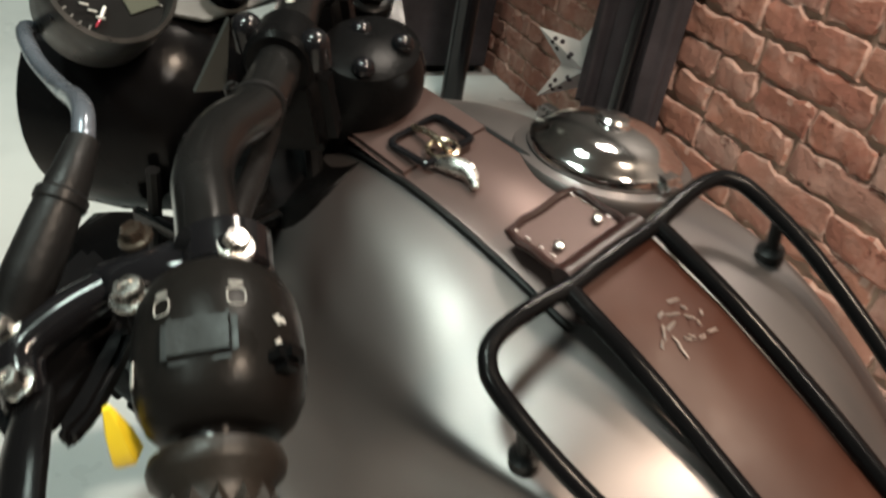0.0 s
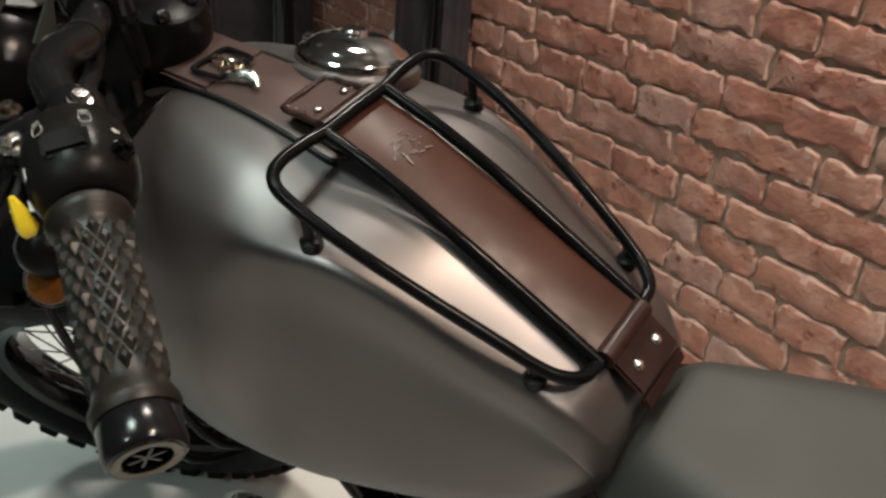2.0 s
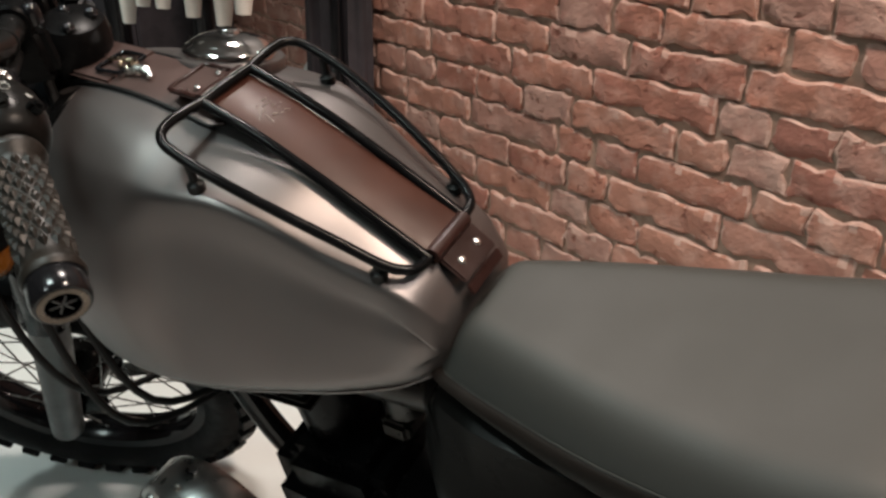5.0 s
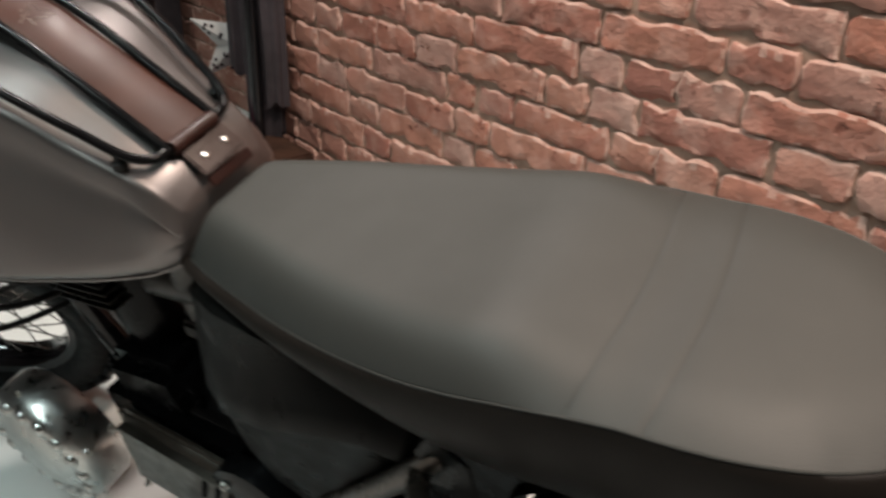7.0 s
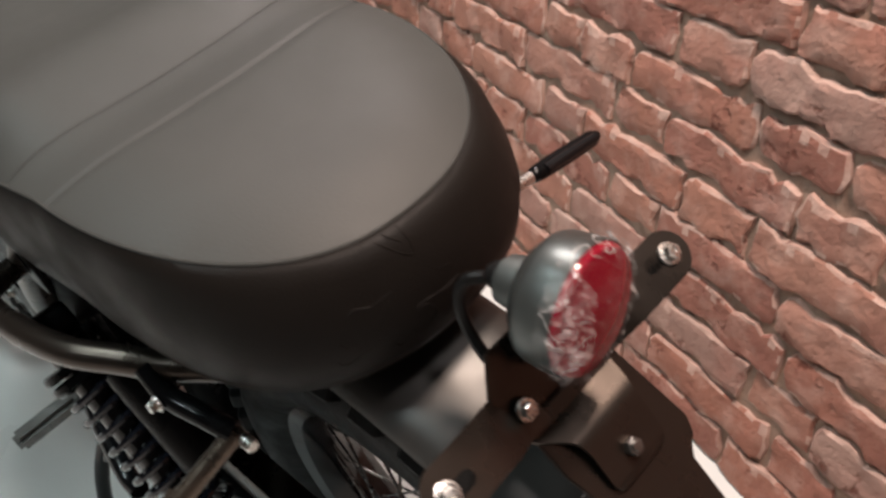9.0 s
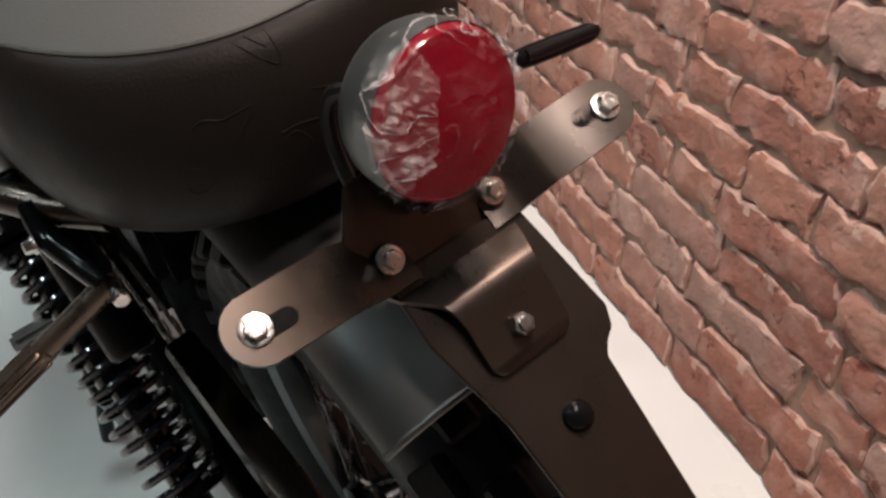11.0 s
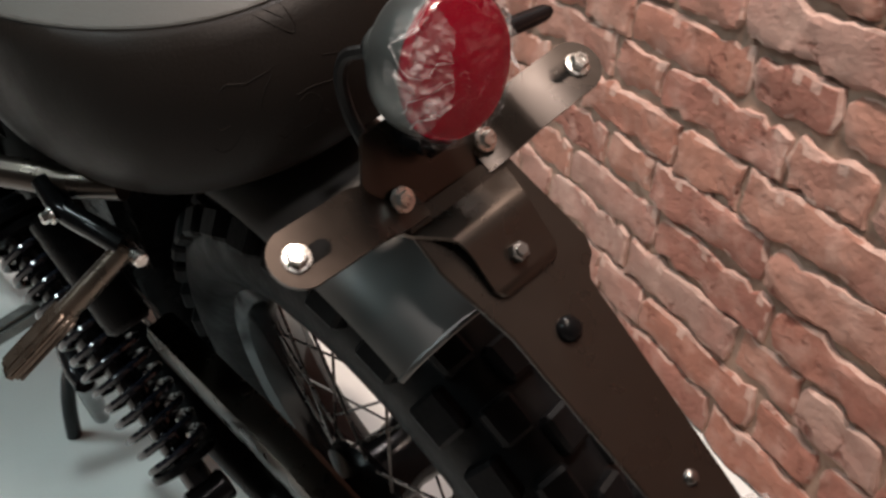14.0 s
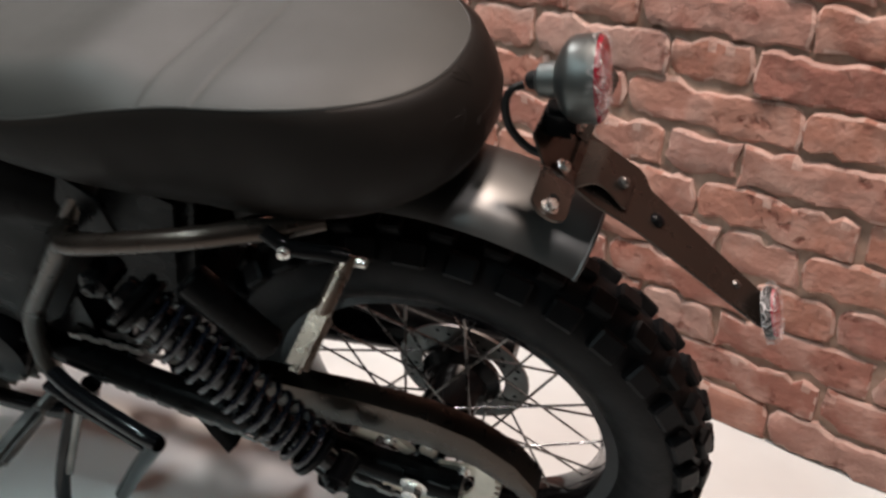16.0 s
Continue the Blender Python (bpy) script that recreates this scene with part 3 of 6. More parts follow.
part("tab_border", tube([(-0.285 + a, -0.002 + b, 0.9915 - 0.05 * a) for a, b in ((-0.021, -0.026), (0, -0.0265), (0.021, -0.026), (0.0215, 0), (0.021, 0.026), (0, 0.0265), (-0.021, 0.026), (-0.0215, 0))], 0.0028, 8, 2, True), M_LEATHER, tab, "raised dark brown leather edge")
for y in (-0.016, 0.015):
    part("tab_rivet", dome((-0.279, y, 0.9925), (0, 0, 1), 0.0035, 0.002), M_ZINC, tab)
for i in range(9):
    for y in (-0.0245, 0.0205):
        part("stitch", block(0.0032, 0.0009, 0.0009, pose(-0.304 + 0.0048 * i, y, 0.9929, 0, 3, 0), 0), M_ZINC, tab) if i % 2 == 0 else None
# rear loop and riveted flap
part("rear_loop", tube([(-0.017, y, 0.866) for y in (-0.031, -0.015, 0, 0.015, 0.031)], 0.0086, 14, 2), M_LEATHER, panel)
flap = part("riveted_flap", join(block(0.034, 0.062, 0.0045, pose(-0.001, 0.006, 0.847, 0, 38, 0), 0.002), block(0.012, 0.062, 0.004, pose(0.016, 0.006, 0.828, 0, 62, 0), 0.0015)), M_LEATHER, panel, "dark red-brown leather flap with two rivets")
for y in (-0.008, 0.022):
    part("rivet", dome((0.0005, y, 0.8482), (0.6, 0, 0.8), 0.0048, 0.003), M_ZINC, flap, "nickel rivet")
# embossed mark on the panel: plain strokes, their sheen painted as a pale colour
for i in range(16):
    a, rr_ = 22.5 * i, 0.006 + 0.008 * ((i * 7) % 5) / 4
    cx, cy = rr_ * math.cos(radians(a)), 1.25 * rr_ * math.sin(radians(a))
    part("embossed_stroke", block(0.004 + 0.002 * (i % 3), 0.0009, 0.0008, pose(-0.206 + cx, 0.002 + cy, 0.9700 - 0.43 * cx, 0, 23, a + 40 + 30 * (i % 2)), 0), M_EMBOSS, panel, "pressed pale line mark")

# seat: plan outline of the top edge, edge height and skirt foot, by length
SX = (-0.006, 0.004, 0.025, 0.06, 0.10, 0.15, 0.22, 0.30, 0.36, 0.42, 0.46, 0.50)
SWID = (0.062, 0.073, 0.082, 0.093, 0.104, 0.117, 0.131, 0.142, 0.1455, 0.143, 0.139, 0.135)
EX, EZ = (0.0, 0.06, 0.12, 0.20, 0.30, 0.36, 0.42, 0.50, 0.58, 0.65, 0.70), (0.762, 0.766, 0.771, 0.779, 0.795, 0.808, 0.821, 0.831, 0.834, 0.831, 0.826)
FX, FZ = (0.0, 0.06, 0.2, 0.35, 0.5, 0.6, 0.66, 0.70), (0.752, 0.748, 0.744, 0.734, 0.724, 0.718, 0.718, 0.722)


def seat_edge_z(x):
    return spline_table(min(x, 0.70), EX, EZ)


def seat_wid(x):
    """Half width of the top edge; a rounded end behind x = 0.5."""
    if x > 0.5:
        return 0.135 * max(0.0, 1 - min(1, (x - 0.5) / 0.203) ** 2.3) ** (1 / 2.3)
    return spline_table(max(x, -0.006), SX, SWID)


def seat_inset(x, y):
    """Distance of a plan point from the outline, to first order."""
    if x <= 0.5:
        return max(0.0, seat_wid(x) - abs(y))
    p, s, v = 2.3, (x - 0.5) / 0.203, abs(y) / 0.135
    g = max(1e-6, (s ** p + v ** p) ** (1 / p))
    return max(0.0, (1 - g) / math.hypot((s / g) ** (p - 1) / 0.203, (v / g) ** (p - 1) / 0.135))


def seat_dome(x, y):
    """Rise of the cover above the edge: rolled sides under the rider, a flat pillion place."""
    k = smooth_step(0.36, 0.50, x)
    d = seat_inset(x, y)
    rise, roll = 0.036 - 0.026 * k + 0.014 * (1 - smooth_step(0.05, 0.38, x)), 0.052 + 0.02 * k
    front = 1 - (1 - min(1.0, (x + 0.006) / 0.042)) ** 2
    return rise * (1 - (1 - min(1.0, d / roll)) ** 2.4) * (0.05 + 0.95 * front)


def plan():
    """The top edge's outline, left front to rear to right front."""
    half = [(x, seat_wid(x)) for x in (-0.006 + 0.506 * (i / 60) ** 1.25 for i in range(60))]
    half += [(0.5 + 0.203 * math.sin(a) ** (2 / 2.3), 0.135 * max(0.0, math.cos(a)) ** (2 / 2.3)) for a in (math.pi / 2 * (i + 0.01) / 44 for i in range(44))]
    return [(x, -y) for x, y in half] + [(x, y) for x, y in half[::-1]]


PLAN = plan()


def offset_plan(d):
    """The outline grown by d."""
    out, k = [], len(PLAN)
    for i, (x, y) in enumerate(PLAN):
        (xa, ya), (xb, yb) = PLAN[i - 1], PLAN[(i + 1) % k]
        tx, ty = xb - xa, yb - ya
        L = math.hypot(tx, ty) or 1
        out.append((x - ty / L * -d, y + tx / L * -d))
    return out


body = []
for d, f in ((-0.012, 0.97), (0.001, 1.0), (0.005, 0.975), (0.011, 0.9), (0.018, 0.68), (0.021, 0.48), (0.019, 0.28), (0.012, 0.12), (0.0, 0.0), (-0.03, 0.0)):
    ring = []
    for (x0, y0), (x, y) in zip(PLAN, offset_plan(d * 1.0)):
        back = smooth_step(0.55, 0.69, x0)
        k = 0.55 + 0.75 * back
        xx, yy = x0 + (x - x0) * k, y0 + (y - y0) * k
        ez, fz = seat_edge_z(x0), spline_table(min(x0, 0.70), FX, FZ)
        ring.append(Vector((xx, yy, (ez - 0.0012) * f + fz * (1 - f))))
    body.append(ring)
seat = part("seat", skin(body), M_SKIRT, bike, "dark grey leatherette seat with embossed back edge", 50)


def seam_x(x, y):
    """The cross seams bow to the rear in the middle of the seat."""
    return x + 0.011 * (1 - (y / 0.135) ** 2) - 0.035 * (y + 0.13) * 0.5


def cover(x0, x1, name, label):
    """One panel of the top cover between two cross seams, its edges turned down."""
    rr = []
    for i in range(49):
        t = i / 48
        if x1 is None:
            t = 1 - (1 - t) ** 2
        if x0 is None:
            t = t ** 1.6
        ring = []
        for k in range(49):
            u = math.sin(math.pi / 2 * (-1 + 2 * k / 48)) * 0.9995
            xa = -0.005 if x0 is None else seam_x(x0, u * 0.135)
            if x1 is None:
                x = xa + (max(xa + 0.0004, 0.5 + 0.2025 * (1 - abs(u) ** 2.3) ** (1 / 2.3)) - xa) * t
                y = u * 0.1347
                xb = 9
            else:
                xb = seam_x(x1, u * 0.135)
                x = xa + (xb - xa) * t
                y = u * seat_wid(x) * 0.998
            turn = min(1.0, min(x - xa if x0 is not None else 1, xb - x) / 0.004)
            ring.append(Vector((x, y, seat_edge_z(x) + seat_dome(x, y) - 0.0009 * (1 - turn))))
        rr.append(ring + [Vector((p.x, p.y * 0.985, p.z - 0.008)) for p in ring[::-1]])
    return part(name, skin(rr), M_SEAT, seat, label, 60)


cover(None, 0.4607, "rider_cover", "grey leatherette rider cover")
cover(0.4613, 0.5157, "cover_band", "grey leatherette band between the seams")
cover(0.5163, None, "pillion_cover", "grey leatherette pillion cover")
# thread lines on both cross seams, piping round the edge
for x0 in (0.461, 0.516):
    part("cross_seam", tube([(seam_x(x0, y), y, seat_edge_z(seam_x(x0, y)) + seat_dome(seam_x(x0, y), y) - 0.0012) for y in np.linspace(-0.133, 0.133, 33)], 0.0006, 6, 2), M_STITCH, seat)
part("edge_piping", tube([(x, y * 1.003, seat_edge_z(x) - 0.0008) for x, y in PLAN[3:-3]], 0.0011, 6, 1), M_SEAT, seat)
SEAT_SKIN = BVHTree.FromPolygons([v.co.copy() for v in seat.data.vertices], [tuple(p.vertices) for p in seat.data.polygons])


# scrolls pressed into the seat's back, as plain ribs
def scroll(pts):
    path = []
    for p in curve_points([(y, z, 0) for y, z in pts], 5):
        hit = SEAT_SKIN.ray_cast(Vector((1.0, p.x, p.y)), Vector((-1, 0, 0)))[0]
        if hit is not None:
            path.append(hit)
    part("pressed_rib", tube(path, 0.0004, 6, raw=True), M_SKIRT, seat, "pressed scroll line")


scroll([(-0.035, 0.823), (-0.023, 0.811), (-0.019, 0.814), (-0.0185, 0.826)])
scroll([(-0.030, 0.825), (-0.0225, 0.818)])
scroll([(-0.070, 0.795), (-0.064, 0.798), (-0.0565, 0.796), (-0.0506, 0.797), (-0.0417, 0.7985)])
scroll([(-0.042, 0.796), (-0.049, 0.790), (-0.054, 0.782)])
scroll([(-0.078, 0.780), (-0.076, 0.776), (-0.071, 0.777)])
scroll([(-0.082, 0.766), (-0.079, 0.762), (-0.073, 0.764), (-0.066, 0.773)])
scroll([(-0.051, 0.763), (-0.047, 0.759), (-0.041, 0.762)])
scroll([(-0.034, 0.7775), (-0.028, 0.7795), (-0.0236, 0.776), (-0.0226, 0.770), (-0.0286, 0.762), (-0.035, 0.761), (-0.038, 0.765)])
scroll([(-0.034, 0.781), (-0.024, 0.782), (-0.010, 0.780), (0.0, 0.782)])
scroll([(-0.0125, 0.795), (-0.003, 0.792)])
scroll([(-0.005, 0.776), (-0.0065, 0.767), (-0.016, 0.761), (-0.022, 0.767)])

# wheels
def build_wheel(name, axle, R, half, turn=None, label="", knob=True):
    m = pose(*axle) if turn is None else turn
    rim_r = R - 0.112
    rim = part(name, lathe([(rim_r - 0.016, -0.012), (rim_r - 0.006, -0.03), (rim_r + 0.012, -0.036), (rim_r + 0.014, -0.03), (rim_r + 0.002, -0.02), (rim_r + 0.002, 0.02), (rim_r + 0.014, 0.03), (rim_r + 0.012, 0.036), (rim_r - 0.006, 0.03), (rim_r - 0.016, 0.012)], 64, m @ pose(0, 0, 0, 90), True), M_GLOSS, bike, label)
    sec = []
    for k in range(17):
        a = radians(-138 + 17.25 * k)
        sec.append((R - 0.062 + 0.053 * math.cos(a), half * math.sin(a)))
    tyre = part("tyre", lathe(sec, 72, m @ pose(0, 0, 0, 90), True), M_TYRE, rim, "black knobbly tyre")
    n = 34
    shapes = [mesh_of(block(0.034, 0.027, 0.018, None, 0.003, 1), "tread_block", M_TYRE, 0), mesh_of(block(0.030, 0.026, 0.018, None, 0.003, 1), "tread_block", M_TYRE, 0)]
    for i in range(n):
        for row, (yy, tilt, drop) in enumerate(((-0.047, -48, 0.017), (-0.016, -12, 0.003), (0.016, 12, 0.003), (0.047, 48, 0.017))):
            ang = 360 / n * (i + (0.5 if row in (1, 3) else 0))
            kb = new("tread_block", shapes[0 if row in (0, 3) else 1])
            kb.parent = tyre
            kb.matrix_local = m @ pose(0, 0, 0, 0, ang, 0) @ pose(0, yy * half / 0.06, R - 0.008 - drop, -tilt, 0, 0)
    part("hub", lathe([(0.02, -0.085), (0.022, -0.06), (0.05, -0.052), (0.055, -0.04), (0.04, -0.03), (0.035, 0.0), (0.04, 0.03), (0.055, 0.04), (0.05, 0.052), (0.022, 0.06), (0.02, 0.085)], 32, m @ pose(0, 0, 0, 90)), M_BLACK, rim, "black wheel hub")
    for i in range(36):
        side = 1 if i % 2 else -1
        a0, lead = radians(10 * i), radians(48 if (i // 2) % 2 else -48)
        p = (0.05 * math.cos(a0 + lead), side * 0.042, 0.05 * math.sin(a0 + lead))
        q = ((rim_r - 0.012) * math.cos(a0), side * 0.004, (rim_r - 0.012) * math.sin(a0))
        part("spoke", moved(rod(p, q, 0.0017, 6), m), M_SPOKE, rim)
    return rim


AXLE = (0.645, 0.0, 0.313)
rear = build_wheel("rear_wheel", AXLE, 0.325, 0.054, label="black spoked rear wheel")
# brake disc with its drilled holes
def ring_plate(r0, r1, y, thick, m, seg=72):
    outer, inner = [], []
    for j in range(seg):
        a = 2 * math.pi * j / seg
        outer.append((r1 * math.cos(a), r1 * math.sin(a)))
        inner.append((r0 * math.cos(a), r0 * math.sin(a)))
    rings_ = [[Vector((x, y - thick / 2, z)) for x, z in inner], [Vector((x, y - thick / 2, z)) for x, z in outer], [Vector((x, y + thick / 2, z)) for x, z in outer], [Vector((x, y + thick / 2, z)) for x, z in inner]]
    return moved(skin(rings_, closed=True), m)


part("brake_disc", ring_plate(0.058, 0.090, 0.050, 0.004, pose(*AXLE)), M_STEEL, rear, "steel brake disc")
for i in range(36):
    a, r = radians(10 * i), 0.067 + 0.0075 * (i % 3)
    part("vent_hole", rod((0.645 + r * math.cos(a), 0.0475, 0.313 + r * math.sin(a)), (0.645 + r * math.cos(a), 0.0525, 0.313 + r * math.sin(a)), 0.003, 8), M_DIAL, rear)
# sprocket: toothed ring, carrier arms and bolts
teeth = []
for i in range(44):
    a = 2 * math.pi * i / 44
    for da, r in ((-0.045, 0.091), (-0.018, 0.098), (0.018, 0.098), (0.045, 0.091)):
        teeth.append((a + da, r))
SP = pose(0.645, -0.096, 0.313)
rg = [[Vector((r * math.cos(a), y, r * math.sin(a))) for a, r in teeth] for y in (-0.003, 0.003)]
ri = [[Vector((0.066 * math.cos(a), y, 0.066 * math.sin(a))) for a, r in teeth] for y in (-0.003, 0.003)]
part("sprocket", moved(skin([ri[0], rg[0], rg[1], ri[1]], closed=True), SP), M_SPROCKET, rear, "pale silver rear sprocket")
for i in range(6):
    a = radians(60 * i + 12)
    part("sprocket_arm", moved(block(0.05, 0.006, 0.022, pose(0.047 * math.cos(a), 0, 0.047 * math.sin(a), 0, -math.degrees(a), 0), 0.002), SP), M_SPROCKET, rear)
    part("sprocket_bolt", hexbolt(SP @ Vector((0.055 * math.cos(a), -0.003, 0.055 * math.sin(a))), (0, -1, 0), 0.006), M_ZINC, rear)

# swing arm, chain guard, axle nut
for s in (-1, 1):
    part("swing_arm", tube([(0.10, s * 0.10, 0.375), (0.25, s * 0.112, 0.365), (0.45, s * 0.118, 0.345), (0.60, s * 0.112, 0.315), (0.70, s * 0.112, 0.306)], 0.02, 14), M_MATT, bike, "matt black swing arm")
    part("axle_block", block(0.07, 0.016, 0.045, pose(0.66, s * 0.118, 0.313, 0, 4, 0), 0.006), M_BLACK, bike)
    part("axle_nut", hexbolt((0.645, s * 0.13, 0.313), (0, s, 0), 0.012, height=0.014), M_ZINC, bike)
guard = []
for x, z in ((0.40, 0.424), (0.50, 0.428), (0.58, 0.432), (0.66, 0.428), (0.72, 0.412), (0.765, 0.380), (0.79, 0.340)):
    guard.append([Vector((x, y, z + dz)) for y, dz in ((-0.112, -0.05), (-0.114, -0.01), (-0.110, 0.0), (-0.086, 0.002), (-0.080, -0.002), (-0.084, -0.006), (-0.106, -0.006), (-0.109, -0.05))])
part("chain_guard", skin(guard), M_BRACKET, bike, "brown-black chain guard")
# chain: alternate links on the upper and lower run
def chain_run(a, b, n):
    a, b = Vector(a), Vector(b)
    for i in range(n):
        p = a.lerp(b, (i + 0.5) / n)
        d = (b - a).normalized()
        ang = -math.degrees(math.atan2(d.z, d.x))
        for s in (-1, 1):
            part("chain_link", block((b - a).length / n * 1.3, 0.0022, 0.0105, pose(p.x, p.y + s * (0.006 if i % 2 else 0.0085), p.z, 0, ang, 0), 0.001, 1), M_STEEL, bike)


chain_run((0.16, -0.096, 0.410), (0.64, -0.096, 0.406), 30)
chain_run((0.16, -0.096, 0.32), (0.64, -0.096, 0.220), 30)

# rear shock absorbers
for s in (-1, 1):
    top, low = Vector((0.350, s * 0.158, 0.620)), Vector((0.574, s * 0.162, 0.364))
    d = (low - top).normalized()
    shock = part("shock_absorber", join(rod(top + d * 0.02, top + d * 0.19, 0.019, 18), rod(top + d * 0.17, low - d * 0.015, 0.013, 16)), M_GLOSS, bike, "gloss black rear shock absorber")
    L = (low - top).length
    path = []
    f = frame_at(top, d)
    for i in range(15 * 16 + 1):
        a = 2 * math.pi * i / 16
        path.append(f @ Vector((0.0285 * math.cos(a), 0.0285 * math.sin(a), 0.045 + (L - 0.085) * i / (15 * 16))))
    part("coil_spring", tube(path, 0.0038, 8, raw=True), M_SPRING, shock, "gloss black coil spring")
    for k, r in ((0.038, 0.034), (0.05, 0.034), (L - 0.04, 0.033)):
        part("spring_collar", lathe([(r - 0.004, -0.005), (r, -0.003), (r, 0.003), (r - 0.004, 0.005)], 24, frame_at(top + d * k, d)), M_BLACK, shock)
    part("upper_eye", join(rod(top - Vector((0, 0.02, 0)), top + Vector((0, 0.02, 0)), 0.017, 16), hexbolt(top + Vector((0, s * 0.02, 0)), (0, s, 0), 0.008)), M_BLACK, shock)
    part("lower_eye", join(rod(low - Vector((0, 0.02, 0)), low + Vector((0, 0.02, 0)), 0.016, 16), hexbolt(low + Vector((0, s * 0.02, 0)), (0, s, 0), 0.008)), M_BLACK, shock)
    res = top + Vector((0.09, s * -0.02, 0.0))
    part("reservoir", lathe([(0.016, 0), (0.02, 0.004), (0.02, 0.11), (0.016, 0.115)], 20, frame_at(res, (0.66, 0, -0.75))), M_MATT, shock)

# frame tubes
frame_tubes = part("frame", join(
    tube([(-0.46, 0, 0.80), (-0.30, 0, 0.74), (-0.05, 0, 0.735), (0.1, 0, 0.72)], 0.022, 12),
    tube([(-0.50, 0, 0.72), (-0.46, 0, 0.55), (-0.40, 0, 0.38), (-0.30, 0, 0.26)], 0.02, 12)), M_GLOSS, bike, "gloss black steel frame")
for s in (-1, 1):
    part("seat_rail", tube([(0.318, s * 0.142, 0.672), (0.335, s * 0.170, 0.680), (0.36, s * 0.186, 0.690), (0.43, s * 0.186, 0.707), (0.50, s * 0.174, 0.718), (0.54, s * 0.153, 0.716), (0.567, s * 0.135, 0.711), (0.60, s * 0.11, 0.708)], 0.0108, 12), M_BRACKET, frame_tubes, "brown-black grab rail tube")
    part("rear_downtube", tube([(0.365, s * 0.125, 0.74), (0.325, s * 0.138, 0.68), (0.26, s * 0.138, 0.60), (0.20, s * 0.134, 0.53), (0.148, s * 0.127, 0.466), (0.11, s * 0.12, 0.38), (0.10, s * 0.115, 0.28)], 0.0135, 12), M_BRACKET, frame_tubes, "brown-black frame down tube")
    part("cradle_tube", tube([(-0.30, s * 0.09, 0.24), (-0.1, s * 0.12, 0.225), (0.1, s * 0.12, 0.24), (0.16, s * 0.115, 0.32)], 0.014, 12), M_GLOSS, frame_tubes)
    part("gusset_plate", prism([(0, 0), (0.05, 0.005), (0.045, 0.05), (0.01, 0.075), (-0.01, 0.04)], 0.004, Matrix.Translation((0.33, s * 0.142, 0.665)) @ pose(0, 0, 0, 90), 0.001), M_MATT, frame_tubes)

# pillion pegs with their hangers
for s in (-1, 1):
    hanger = part("peg_hanger", tube([(0.56, s * 0.146, 0.716), (0.582, s * 0.147, 0.702), (0.612, s * 0.140, 0.696), (0.632, s * 0.134, 0.689)], 0.008, 10), M_BLACK, bike, "black pillion peg hanger")
    part("hanger_bolt", hexbolt((0.582, s * 0.155, 0.703), (0, s, 0.2), 0.0042), M_ZINC, hanger)
    a, b = Vector((0.632, s * 0.132, 0.688)), Vector((0.616, -0.240, 0.637)) if s < 0 else Vector((0.590, 0.150, 0.590))
    part("peg_shaft", rod(a, a.lerp(b, 0.5), 0.0075, 12), M_PEG, hanger, "bare bronze-grey peg shaft")
    f = frame_at(a.lerp(b, 0.42), b - a)
    part("foot_peg", moved(block(0.0175, 0.013, 0.060, pose(0, 0, 0.030), 0.004), f), M_PEG, hanger, "folding bronze-grey foot peg")
    for i in range(3):
        part("peg_rib", moved(block(0.019, 0.0024, 0.050, pose(0, -0.0045 + 0.0045 * i, 0.031), 0.001, 1), f), M_PEG, hanger)
    part("peg_pivot", rod(a - Vector((0.016, 0, 0.004)), a + Vector((0.016, 0, -0.004)), 0.005, 10), M_ZINC, hanger)

# side covers under the seat
for s in (-1, 1):
    rr = []
    for x, zt, zb, w in ((-0.03, 0.70, 0.62, 0.08), (0.0, 0.735, 0.50, 0.112), (0.05, 0.74, 0.44, 0.134), (0.12, 0.738, 0.43, 0.142), (0.19, 0.735, 0.47, 0.142), (0.25, 0.728, 0.55, 0.138), (0.29, 0.715, 0.62, 0.13), (0.31, 0.70, 0.66, 0.12)):
        zm = 0.60 + 0.09 * smooth_step(0.0, 0.3, x)
        zm = min(max(zm, zb + 0.02), zt - 0.05)
        rr.append([Vector((x, s * y, z)) for y, z in ((w * 0.55, zt), (w * 0.8, zt - 0.012), (w * 0.84, zm + 0.045), (w * 0.97, zm + 0.018), (w * 1.05, zm - 0.004), (w * 1.0, zm - 0.022), (w * 0.97, 0.5 * (zm + zb)), (w * 0.85, zb), (w * 0.5, zb + 0.01), (w * 0.45, zt - 0.02))])
    part("side_cover", skin(rr), M_COVER, bike, "satin dark side cover with a moulded rib", 60)
part("air_box", block(0.26, 0.15, 0.16, pose(0.14, 0, 0.60), 0.02), M_MATT, bike)
part("battery_tray", block(0.16, 0.16, 0.26, pose(0.30, 0, 0.57, 0, 18, 0), 0.015), M_MATT, bike)
part("gearbox_housing", join(block(0.24, 0.19, 0.20, pose(0.10, 0, 0.41), 0.02), block(0.12, 0.15, 0.16, pose(0.22, 0, 0.47, 0, 20, 0), 0.02)), M_BLACK, bike)
part("inner_guard", block(0.012, 0.17, 0.26, pose(0.235, 0, 0.44, 0, 10, 0), 0.004), M_BLACK, bike)
part("inner_fender", skin([[Vector((0.645 + r * math.cos(radians(a)), y, 0.313 + r * math.sin(radians(a)))) for r, y in ((0.375, -0.075), (0.385, -0.06), (0.388, 0), (0.385, 0.06), (0.375, 0.075), (0.368, 0.06), (0.372, 0), (0.368, -0.06))] for a in np.linspace(100, 205, 16)]), M_BLACK, bike)

